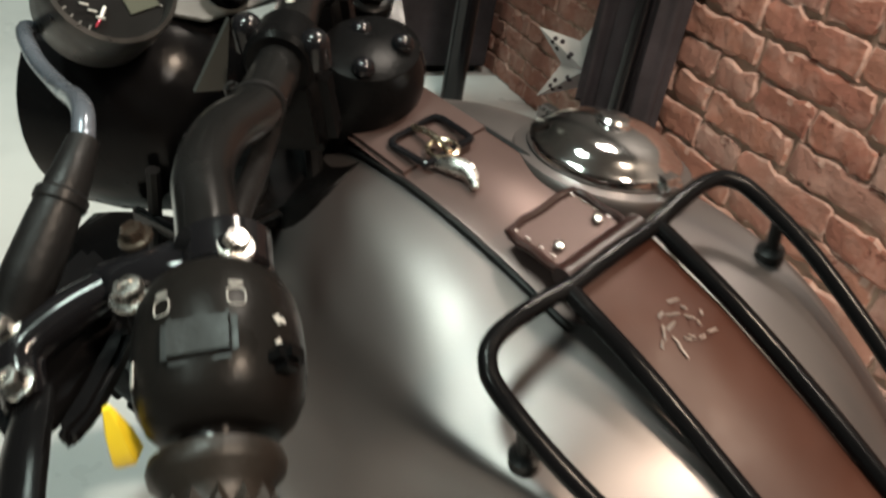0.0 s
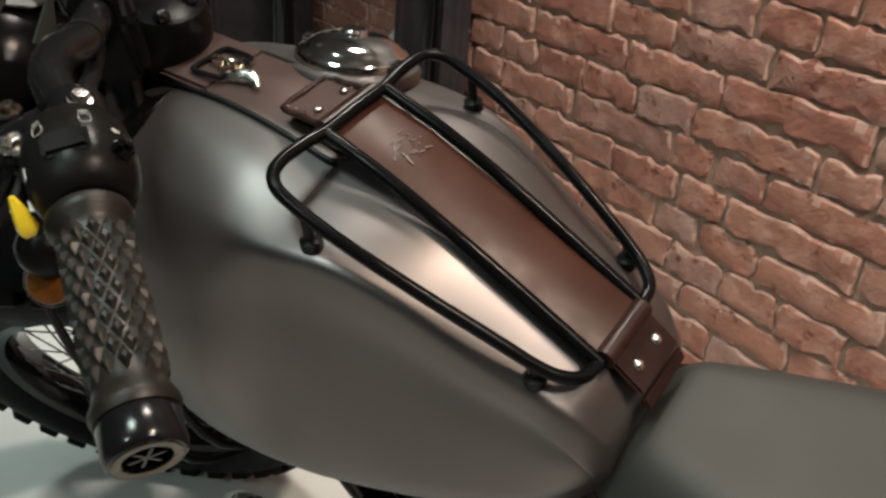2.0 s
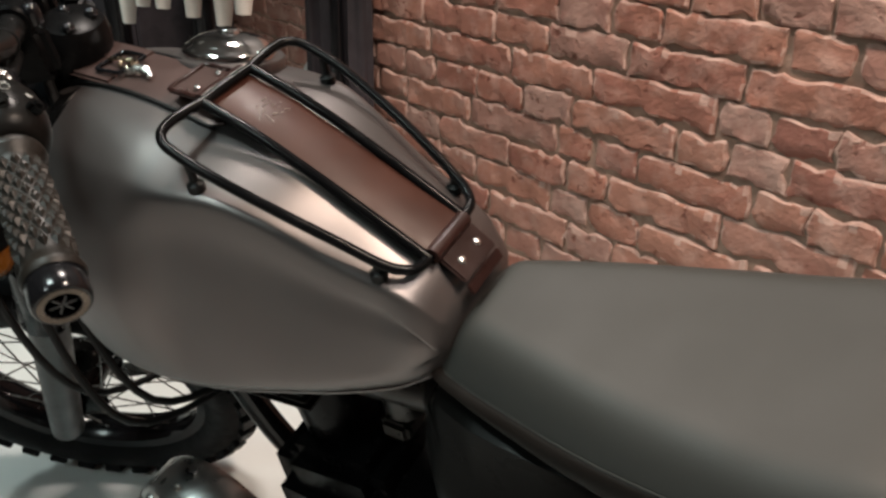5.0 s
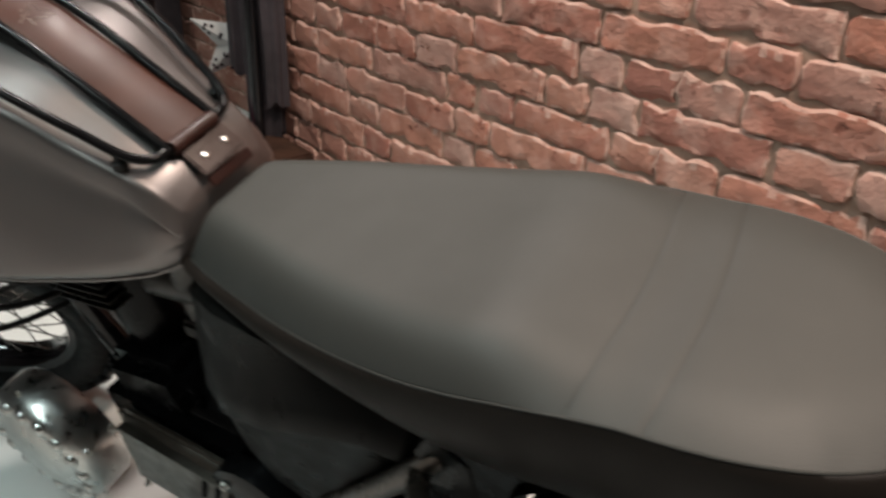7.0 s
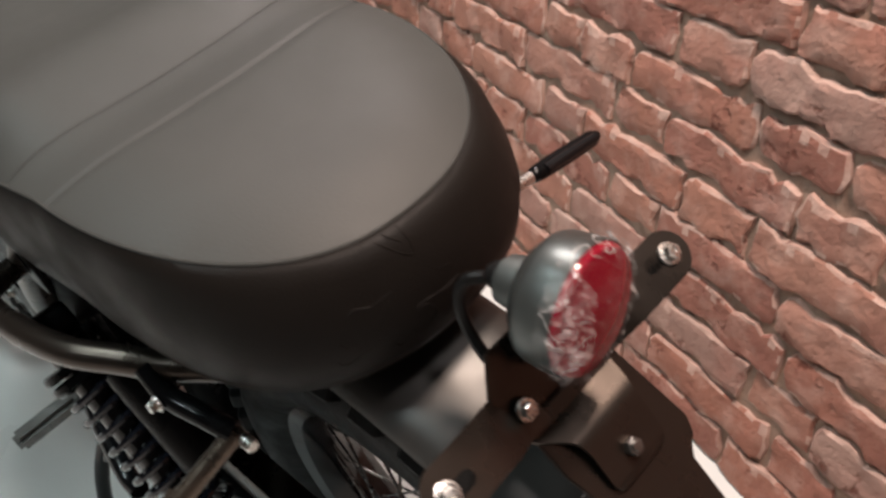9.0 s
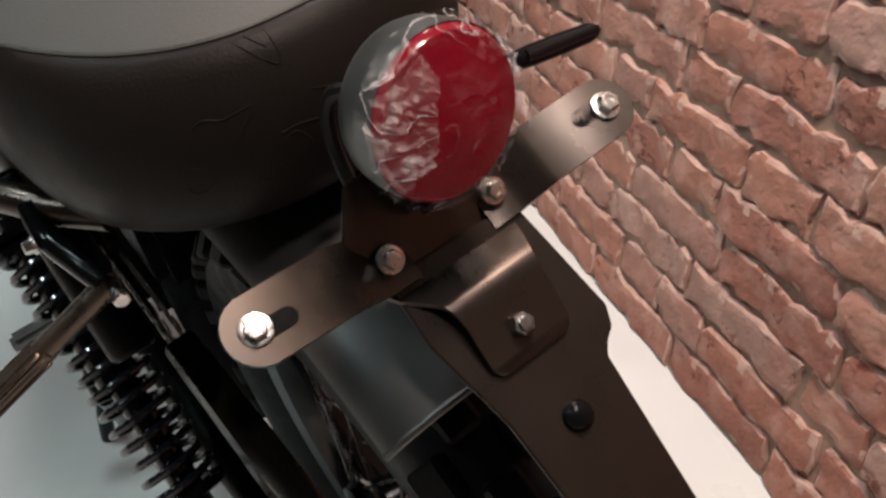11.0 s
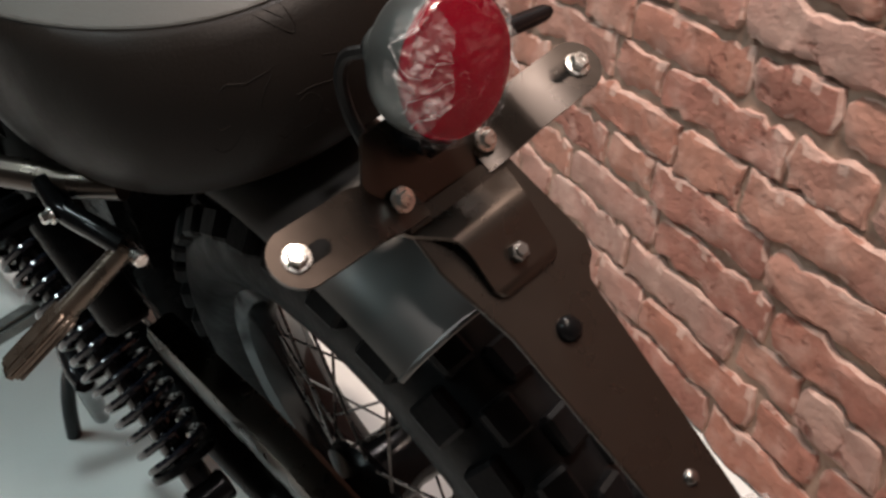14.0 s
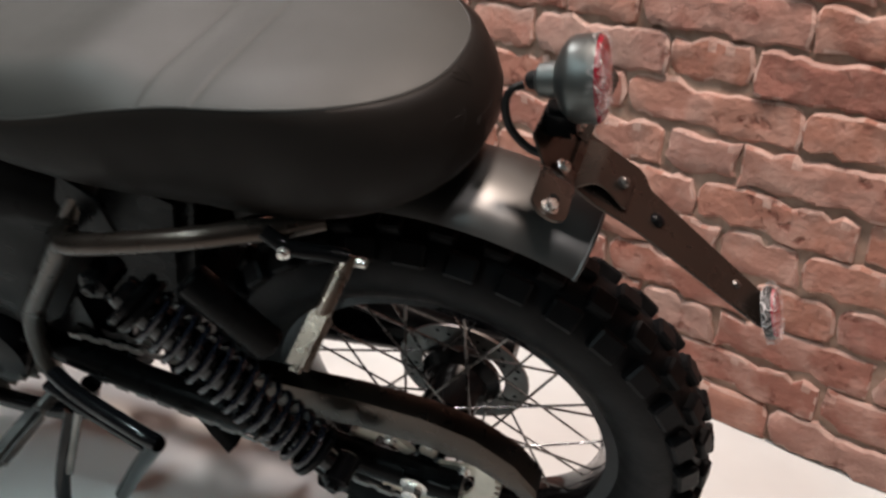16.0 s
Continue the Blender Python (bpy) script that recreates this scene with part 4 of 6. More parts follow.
# engine
cyl = part("cylinder", join(rod((-0.225, 0, 0.42), (-0.262, 0, 0.655), 0.052, 24), block(0.13, 0.15, 0.05, pose(-0.265, 0, 0.66, 0, -9, 0), 0.012)), M_BLACK, bike, "black engine cylinder")
for i in range(7):
    part("cooling_fin", block(0.125, 0.142, 0.0026, pose(-0.275 - 0.0028 * i, 0, 0.575 + 0.0125 * i, 0, -9, 0), 0.001, 1), M_FIN, cyl, "thin black cooling fin with bare edges")
crank = part("crankcase", join(block(0.34, 0.20, 0.20, pose(-0.16, 0, 0.36), 0.04, 3), block(0.16, 0.18, 0.10, pose(-0.2, 0, 0.45, 0, -9, 0), 0.02)), M_BLACK, bike, "black engine case with polished covers")
GC = frame_at((-0.45, -0.095, 0.262), (0, -1, 0))
part("generator_cover", lathe([(0.110, 0), (0.117, 0.010), (0.118, 0.060), (0.114, 0.074), (0.104, 0.082), (0.094, 0.083), (0.086, 0.078), (0.080, 0.080), (0.066, 0.088), (0.045, 0.093), (0.02, 0.095), (0.0, 0.0955)], 64, GC), M_POLISH, crank, "polished grey generator cover")
for i in range(18):
    part("cover_scallop", lathe([(0.0135, -0.004), (0.0125, 0.002), (0.009, 0.0055), (0.0, 0.007)], 14, GC @ pose(0, 0, 0, 0, 0, 20 * i) @ pose(0.1, 0, 0.0805)), M_POLISH, crank)
for i in range(5):
    a = radians(72 * i + 20)
    part("cover_bolt", hexbolt((-0.45 + 0.118 * math.cos(a), -0.150, 0.262 + 0.118 * math.sin(a)), (0, -1, 0), 0.005), M_ZINC, crank)
part("gear_case", join(block(0.26, 0.05, 0.17, pose(-0.135, -0.112, 0.330, 0, 6, 0), 0.022, 3), block(0.10, 0.04, 0.11, pose(0.02, -0.112, 0.345), 0.018, 3)), M_CASE, crank, "satin bronze-grey gear case")
for i in range(4):
    part("case_slot", block(0.010, 0.006, 0.055, pose(-0.085 + 0.024 * i, -0.1365, 0.355, 0, 24, 0), 0.0025, 1), M_DIAL, crank, "dark cooling slot")
for x, z in ((-0.245, 0.40), (-0.03, 0.40), (-0.24, 0.265), (-0.03, 0.27)):
    part("case_bolt", hexbolt((x, -0.136, z), (0, -1, 0), 0.005), M_ZINC, crank)
part("sprocket_cover", lathe([(0.07, 0), (0.072, 0.01), (0.07, 0.03), (0.05, 0.036), (0.0, 0.037)], 28, frame_at((0.0, -0.1, 0.36), (0, -1, 0))), M_BLACK, crank)
part("clutch_cover", lathe([(0.10, 0), (0.104, 0.01), (0.10, 0.045), (0.07, 0.06), (0.0, 0.062)], 32, frame_at((-0.12, 0.098, 0.37), (0, 1, 0))), M_ALU, crank)
part("carburettor", join(rod((-0.20, 0, 0.60), (-0.06, 0, 0.62), 0.03, 18), rod((-0.12, 0, 0.56), (-0.12, 0, 0.67), 0.028, 18), block(0.04, 0.07, 0.03, pose(-0.12, 0, 0.55), 0.006)), M_FIN, bike, "dark metal carburettor")
part("intake_boot", rod((-0.07, 0, 0.62), (0.02, 0, 0.62), 0.034, 18), M_RUBBER, bike)
part("exhaust_pipe", tube([(-0.30, 0.03, 0.62), (-0.37, 0.06, 0.56), (-0.40, 0.09, 0.42), (-0.34, 0.12, 0.28), (-0.15, 0.14, 0.22), (0.10, 0.145, 0.22), (0.30, 0.145, 0.247)], 0.019, 16), M_BLACK, bike, "black exhaust pipe")
part("silencer", tube([(0.27, 0.145, 0.243), (0.33, 0.147, 0.252), (0.58, 0.15, 0.285), (0.66, 0.15, 0.296)], [0.02, 0.046, 0.05, 0.046], 20), M_BLACK, bike, "black exhaust silencer")
part("gear_lever", join(tube([(0.0, -0.15, 0.30), (-0.08, -0.165, 0.29), (-0.15, -0.17, 0.285)], 0.005, 8), rod((-0.15, -0.155, 0.285), (-0.15, -0.20, 0.285), 0.008, 10)), M_STEEL, bike, "steel gear lever")
for s in (-1, 1):
    part("rider_peg", join(rod((0.09, s * 0.12, 0.29), (0.09, s * 0.16, 0.29), 0.01, 12), block(0.028, 0.09, 0.024, pose(0.09, s * 0.205, 0.29), 0.006)), M_STEEL, bike, "steel rider foot peg")
# bracket triangle behind the rider's peg
tri = part("peg_bracket", join(
    tube([(0.14, -0.14, 0.365), (0.20, -0.16, 0.362), (0.30, -0.182, 0.356), (0.327, -0.184, 0.346)], 0.0115, 10, 4),
    tube([(0.327, -0.184, 0.346), (0.27, -0.184, 0.27), (0.20, -0.184, 0.17)], 0.0115, 10, 4),
    tube([(0.11, -0.14, 0.33), (0.20, -0.16, 0.325), (0.30, -0.182, 0.325)], 0.0085, 10, 4)), M_GLOSS, bike, "gloss black foot rest bracket")
# side stand
stand = part("side_stand", join(tube([(0.10, -0.125, 0.25), (0.085, -0.20, 0.13), (0.075, -0.26, -0.082)], 0.011, 10), block(0.07, 0.05, 0.008, pose(0.075, -0.264, -0.0835, -16.5, 0, 0), 0.003)), M_GLOSS, bike, "gloss black side stand, folded out")
part("stand_spring", tube([(0.13, -0.135, 0.27), (0.10, -0.18, 0.17)], 0.006, 8), M_STEEL, stand)

# rear mudguard
rr = []
for a in np.linspace(118, 62.5, 22):
    c, s_ = math.cos(radians(a)), math.sin(radians(a))
    ring = []
    for r, y in ((0.380, -0.075), (0.388, -0.070), (0.397, -0.054), (0.403, -0.025), (0.404, 0), (0.403, 0.025), (0.397, 0.054), (0.388, 0.070), (0.380, 0.075), (0.377, 0.072), (0.385, 0.066), (0.395, 0.045), (0.4005, 0), (0.395, -0.045), (0.385, -0.066), (0.377, -0.072)):
        ring.append(Vector((0.645 + r * c, (y if y < 0 else 0.62 * y) + 0.002, 0.313 + r * s_)))
    rr.append(ring)
fender = part("rear_fender", skin(rr), M_FENDER, bike, "satin dark steel rear mudguard", 50)
part("fender_lip", tube([(0.645 + r * math.cos(radians(62.5)), (y if y < 0 else 0.62 * y) + 0.002, 0.313 + r * math.sin(radians(62.5))) for r, y in ((0.379, -0.0745), (0.390, -0.064), (0.399, -0.04), (0.402, 0), (0.399, 0.04), (0.390, 0.064), (0.379, 0.0745))], 0.0024, 8, 3), M_FENDER, fender, "rolled edge")

# number plate carrier
YC = 0.002
SL = Vector((0.76, 0, -0.65)).normalized()  # down the carrier
NR = Vector((0.65, 0, 0.76)).normalized()  # out of its face
def on_arm(d, y, h=0.0):
    return Vector((0.8434, YC + y, 0.697)) + SL * d + NR * h


ARM = Matrix((SL, (0, 1, 0), NR)).transposed().to_4x4()
ARM.translation = on_arm(0, 0)
carrier = part("plate_carrier", prism([(-0.055, -0.040), (-0.02, -0.040), (0.0, -0.036), (0.03, -0.030), (0.185, -0.0215), (0.195, -0.014), (0.195, 0.014), (0.185, 0.0215), (0.032, 0.031), (0.026, 0.036), (0.022, 0.042), (0.012, 0.046), (-0.055, 0.036)], 0.003, ARM, 0.0008), M_BRACKET, bike, "brown-black number plate arm")
# upper bracket: an upright plate under the lamp, a bent tab and its bolt
part("bracket_plate", prism([(-0.046, -0.016), (0.046, -0.016), (0.048, 0.012), (0.034, 0.034), (-0.034, 0.034), (-0.048, 0.012)], 0.003, Matrix.Translation((0.791, YC, 0.744)) @ frame_at((0, 0, 0), (0.85, 0, 0.53), (0, 0, 1)).to_3x3().to_4x4(), 0.0008), M_BRACKET, carrier, "brown-black bracket plate")
tab_rows = []
for x, z, wl, wr in ((0.788, 0.7284, 0.043, 0.042), (0.797, 0.7264, 0.044, 0.038), (0.805, 0.7247, 0.0435, 0.0335), (0.812, 0.7232, 0.040, 0.0305), (0.818, 0.7219, 0.034, 0.029), (0.823, 0.7208, 0.029, 0.0275), (0.8262, 0.7200, 0.0268, 0.0262), (0.8290, 0.7188, 0.0255, 0.0255), (0.8318, 0.7168, 0.0245, 0.025), (0.8345, 0.7140, 0.0238, 0.0248), (0.8372, 0.7108, 0.0232, 0.0246), (0.8420, 0.7050, 0.0232, 0.0246), (0.8515, 0.6942, 0.0232, 0.0242), (0.8542, 0.6918, 0.0205, 0.0215), (0.8555, 0.6906, 0.016, 0.017)):
    tab_rows.append([Vector((x, YC + y, z + dz)) for y, dz in ((-wl, 0.003), (wr, 0.003), (wr, 0.0055), (-wl, 0.0055))])
part("bent_tab", skin(tab_rows), M_BRACKET, carrier, "bent steel tab with a bolt", 50)
part("tab_bolt", join(hexbolt(on_arm(-0.0045, 0, 0.0075), NR, 0.0058, False, 0.006), rod(on_arm(-0.0045, 0, 0.004), on_arm(-0.0045, 0, 0.0165), 0.0035, 10)), M_STEEL, carrier, "steel bolt")
part("rivet", dome(on_arm(0.045, 0.0, 0.003), NR, 0.0078, 0.006), M_BLACK, carrier)
part("rivet", dome(on_arm(0.148, 0.004, 0.003), NR, 0.0048, 0.003), M_STEEL, carrier)
for s, y0, y1, zz in ((-1, -0.034, -0.114, 0.0), (1, 0.034, 0.113, 0.002)):
    # slotted wing for the indicator
    L = abs(y1 - y0)
    root = Vector((0.795, y0, 0.7395))
    tip = Vector((0.801, y1, 0.7475 + zz))
    ax = (tip - root).normalized()
    nn = Vector((0.54, 0, 0.84)).normalized()
    up = nn.cross(ax).normalized()
    wing = Matrix((ax, up, nn)).transposed().to_4x4()
    h = 0.0165
    out = [(-0.012, -h), (0.004, -h), (0.009, -h), (0.014, -h), (0.019, -h), (0.024, -h)] + [(L - h * 0.9 + h * math.cos(radians(a)), h * math.sin(radians(a))) for a in range(-80, 81, 16)] + [(0.024, h), (0.019, h), (0.014, h), (0.009, h), (0.004, h), (-0.012, h)]
    bmw = bmesh.new()
    def lift(x):
        return 0.0095 * lerp_table(x, (0.004, 0.024), (0.0, 1.0))
    pts_o = [bmw.verts.new((x, y, lift(x))) for x, y in out]
    n2 = len(pts_o)
    cols = [(pts_o[i], pts_o[n2 - 1 - i]) for i in range(n2 // 2)]
    for (a0, b0), (a1, b1) in zip(cols, cols[1:]):
        bmw.faces.new((a0, a1, b1, b0) if a1 is not b1 else (a0, a1, b0))
    if n2 % 2:
        bmw.faces.new((cols[-1][0], pts_o[n2 // 2], cols[-1][1]))
    ext = bmesh.ops.extrude_face_region(bmw, geom=bmw.faces[:])
    bmesh.ops.translate(bmw, vec=(0, 0, 0.003), verts=[v for v in ext["geom"] if isinstance(v, bmesh.types.BMVert)])
    wing.translation = root
    wg = part("bracket_wing", moved(bmw, wing), M_BRACKET, carrier, "slotted brown-black bracket wing")
    slot = [(L - 0.027 + 0.0047 * math.cos(radians(a)), 0.0047 * math.sin(radians(a))) for a in range(90, 271, 20)] + [(L - 0.012 + 0.0047 * math.cos(radians(a)), 0.0047 * math.sin(radians(a))) for a in range(-90, 91, 20)]
    part("slot", prism(slot, 0.0012, wing @ pose(0, 0.002, 0.0113)), M_DIAL, wg)
    part("wing_bolt", hexbolt(wing @ Vector((L - 0.0125, 0, 0.012)), nn, 0.0054, True, 0.006), M_ZINC, wg, "zinc-plated flange bolt")
    part("plate_bolt", hexbolt(Vector((0.7995, -0.0315 if s < 0 else 0.030, 0.7425 if s < 0 else 0.7445)), (0.85, 0, 0.53), 0.0050, True, 0.005), M_ZINC, carrier, "zinc-plated bolt")
# reflector at the arm's end
RF = frame_at(on_arm(0.192, 0.004, 0.0), (0.93, 0, 0.3), (0, 0, 1))
refl = part("reflector", lathe([(0.024, 0), (0.026, 0.002), (0.026, 0.006), (0.024, 0.008)], 28, RF), M_BLACK, bike, "red plate reflector in clear film")
part("reflector_lens", lathe([(0.0235, 0.008), (0.0225, 0.010), (0.0, 0.0105)], 28, RF), M_REDREF, refl, "red reflector lens")
part("film_wrap", skin([[RF @ Vector((r * (1 + 0.25 * noise.noise((a * 3, h * 60, 1))) * math.cos(a), r * (1 + 0.3 * noise.noise((a * 2, 3, h * 90))) * math.sin(a), h)) for a in (2 * math.pi * j / 20 for j in range(20))] for r, h in ((0.028, 0.0), (0.03, 0.006), (0.026, 0.0125), (0.012, 0.013))]), M_CRUMPLE, refl, "crumpled clear wrap film", 0)

# tail lamp
TL = frame_at((0.8215, -0.002, 0.815), (1, 0.07, 0.10), (0, 0, 1)) @ Matrix.Scale(0.805, 4)
lamp = part("tail_lamp", lathe([(0.012, -0.064), (0.017, -0.060), (0.019, -0.050), (0.0195, -0.042), (0.033, -0.036), (0.0428, -0.027), (0.0446, -0.022), (0.0455, -0.012), (0.0457, 0.0), (0.0454, 0.0032), (0.0449, 0.002), (0.0445, -0.004)], 56, TL), M_LAMPBODY, bike, "round satin black tail lamp in clear film")
part("lamp_lens", lathe([(0.0446, -0.003), (0.0444, 0.004), (0.042, 0.0075), (0.03, 0.0103), (0.015, 0.0116), (0.0, 0.012)], 56, TL), M_RED, lamp, "red tail lamp lens")
part("lamp_boot", lathe([(0.006, -0.075), (0.010, -0.07), (0.011, -0.055)], 16, TL), M_RUBBER, lamp)
part("lamp_foot", block(0.03, 0.03, 0.03, pose(0.792, 0.0, 0.772), 0.005), M_BLACK, lamp)
part("lamp_cable", tube([(0.760, -0.008, 0.806), (0.750, -0.014, 0.802), (0.746, -0.018, 0.788), (0.751, -0.02, 0.767), (0.768, -0.022, 0.750), (0.788, -0.022, 0.745)], 0.0038, 8), M_RUBBER, lamp, "black lamp cable")
def film_sheet(name, rows, label, material=M_CRUMPLE):
    """A crumpled sheet over rows of points in the lamp's own axes."""
    bm = bmesh.new()
    V = [[bm.verts.new(TL @ (Vector(p) + Vector((0.0016, 0.0016, 0.0030)) * noise.noise(Vector(p) * 170) + Vector((0, 0, 0.0018)) * noise.noise(Vector(p) * 420))) for p in row] for row in rows]
    for a, b in zip(V, V[1:]):
        for j in range(len(a) - 1):
            bm.faces.new((a[j], a[j + 1], b[j + 1], b[j]))
    return part(name, bm, material, lamp, label, 0)


def film_arc(rh, a0, a1, n):
    return [[(r * math.cos(a), r * math.sin(a), h) for a in (radians(a0 + (a1 - a0) * j / n) for j in range(n + 1))] for r, h in rh]


film_sheet("film_front", film_arc(((0.043, 0.0095), (0.036, 0.0122), (0.027, 0.014), (0.016, 0.0152), (0.003, 0.0156)), 0, 360, 48), "thin clear wrap film", M_FILM)
# a ragged skirt of film round the rim, standing off in points
skirt = []
for k, h in enumerate((-0.004, 0.001, 0.006, 0.0092, 0.0102)):
    row = []
    for j in range(97):
        a = radians(360 * (j % 96) / 96)
        flare = 1.0 + (0.055 * max(0.0, noise.noise((2.2 * math.cos(a) + 4, 2.2 * math.sin(a), 0.3))) + 0.02 * noise.noise((7 * math.cos(a), 7 * math.sin(a), 2)) if k < 3 else 0.0)
        r = (0.0485, 0.0492, 0.0480, 0.0445, 0.0395)[k] * flare
        row.append((r * math.cos(a), r * math.sin(a), h + (0.004 * noise.noise((5 * math.cos(a), 5 * math.sin(a), 9)) if k < 2 else 0)))
    skirt.append(row)
film_sheet("film_rim", skirt, "crumpled clear film round the rim", M_RIMFILM)
# the bunched side: its inner edge runs straight across the lens
bunch = []
for j in range(29):
    a = radians(106 + 102 * j / 28)
    inner = min(0.043, 0.0165 / max(0.2, math.cos(a - radians(160)))) + 0.0012 * math.sin(3.1 * j)
    outer = 0.0500 + 0.003 * noise.noise((j * 0.45, 1, 1))
    bunch.append([((outer + (inner - outer) * u) * math.cos(a), (outer + (inner - outer) * u) * math.sin(a), 0.006 + 0.0105 * u ** 0.6 + 0.0035 * noise.noise((j * 0.5, u * 6, 3))) for u in (i / 12 for i in range(13))])
film_sheet("film_crumple", bunch, "bunched clear wrap film")
film_sheet("film_tail", [[(0.045 + 0.027 * u * (1 - 0.6 * v) * (0.85 + 0.3 * abs(math.sin(5 * v))), -0.036 + 0.052 * v, 0.004 - 0.02 * u + 0.004 * math.sin(9 * v + 4 * u)) for u in (i / 9 for i in range(10))] for v in (j / 14 for j in range(15))], "loose end of clear film")

# rear indicator on the wall side
ib, it = Vector((0.630, 0.150, 0.685)), Vector((0.641, 0.257, 0.676))
ind = part("indicator", tube([ib.lerp(it, t) for t in (0.24, 0.3, 0.45, 0.7, 0.92, 1.0)], [0.0055, 0.0075, 0.0082, 0.0082, 0.0075, 0.004], 14, 3), M_BLACK, bike, "slim black indicator")
part("indicator_stem", rod(ib, ib.lerp(it, 0.3), 0.0055, 10), M_ZINC, ind)
part("indicator_lens", tube([ib.lerp(it, t) + Vector((0.0045, 0, 0.0035)) for t in (0.36, 0.6, 0.92)], [0.0048, 0.0055, 0.0045], 10, 4), M_GLOSS, ind, "dark smoked lens")
part("indicator_arm", tube([(0.61, 0.09, 0.70), (0.622, 0.13, 0.69), (0.63, 0.152, 0.685)], 0.006, 8), M_BLACK, ind)

# ---- steering: forks, bars and instruments, turned to the left ----
STEER = Vector((-0.478, 0.0, 0.965))
RAKE, LOCK = 26, 27
ST = Matrix.Translation(STEER) @ pose(0, 0, 0, 0, -RAKE, 0).inverted() @ pose(0, 0, 0, 0, 0, LOCK)
# in these axes z runs up the steering stem, -x ahead, y to the wall side


def steer_pt(x, y, z):
    return ST @ Vector((x, y, z))


yokes = part("top_yoke", moved(prism([(-0.07, -0.115), (-0.035, -0.125), (0.005, -0.06), (0.03, -0.03), (0.03, 0.03), (0.005, 0.06), (-0.035, 0.125), (-0.07, 0.115), (-0.06, 0.0)], 0.02, pose(0, 0, -0.01), 0.004), ST), M_BLACK, bike, "satin black top yoke")
part("bottom_yoke", moved(prism([(-0.075, -0.125), (-0.03, -0.125), (0.03, -0.03), (0.03, 0.03), (-0.03, 0.125), (-0.075, 0.125)], 0.03, pose(0, 0, -0.23), 0.006), ST), M_BLACK, bike)
part("steering_stem", moved(rod((0, 0, -0.23), (0, 0, 0.012), 0.026, 20), ST), M_BLACK, bike)
part("stem_nut", moved(hexbolt((0, 0, 0.01), (0, 0, 1), 0.014, True, 0.01), ST), M_MATT, bike)
for s in (-1, 1):
    leg = part("fork_leg", moved(rod((-0.05, s * 0.095, -0.42), (-0.05, s * 0.095, 0.02), 0.019, 18), ST), M_MATT, bike, "matt black fork leg")
    part("fork_slider", moved(rod((-0.05, s * 0.095, -0.77), (-0.05, s * 0.095, -0.36), 0.027, 20, 0.029), ST), M_FORK, leg, "satin grey fork slider")
    part("fork_gaiter", moved(lathe([(0.028, -0.40), (0.036, -0.39), (0.036, -0.27), (0.034, -0.255), (0.028, -0.25)] , 20, pose(-0.05, s * 0.095, 0)), ST), M_BLACK, leg)
    part("fork_cap", moved(hexbolt((-0.05, s * 0.095, 0.02), (0, 0, 1), 0.013, True, 0.008), ST), M_MATT, leg)
    part("headlamp_ear", moved(join(lathe([(0.031, -0.20), (0.032, -0.03), (0.03, -0.025)], 20, pose(-0.05, s * 0.095, 0)), block(0.07, 0.006, 0.05, pose(-0.10, s * 0.1, -0.11), 0.003)), ST), M_BLACK, leg)
FA = ST @ pose(-0.05, 0, -0.752)
front = build_wheel("front_wheel", (0, 0, 0), 0.325, 0.055, FA, "black spoked front wheel", True)
part("front_axle", moved(rod((0, -0.115, 0), (0, 0.115, 0), 0.011, 12), FA), M_STEEL, front)
part("front_fender", skin([[FA @ (Vector((0.36 * math.cos(radians(a)), y, 0.36 * math.sin(radians(a)))) + Vector((dr * math.cos(radians(a)), 0, dr * math.sin(radians(a))))) for y, dr in ((-0.065, -0.01), (-0.05, 0.006), (0, 0.012), (0.05, 0.006), (0.065, -0.01), (0.05, 0.001), (0, 0.008), (-0.05, 0.001))] for a in np.linspace(30, 140, 18)]), M_BLACK, bike, "satin black front mudguard", 50)
part("front_disc", moved(ring_plate(0.085, 0.13, 0.075, 0.004, pose(0, 0, 0)), FA), M_STEEL, front)

# headlamp and instruments
HL = frame_at(steer_pt(-0.19, 0, -0.10), (ST.to_3x3() @ Vector((-1, 0, -0.42))).normalized())
head = part("headlamp", lathe([(0.0, -0.10), (0.05, -0.095), (0.085, -0.06), (0.096, -0.01), (0.098, 0.03), (0.094, 0.035), (0.088, 0.03)], 40, HL), M_BLACK, bike, "satin black headlamp shell")
part("headlamp_glass", lathe([(0.09, 0.03), (0.07, 0.04), (0.0, 0.048)], 40, HL), M_CHROME, head)


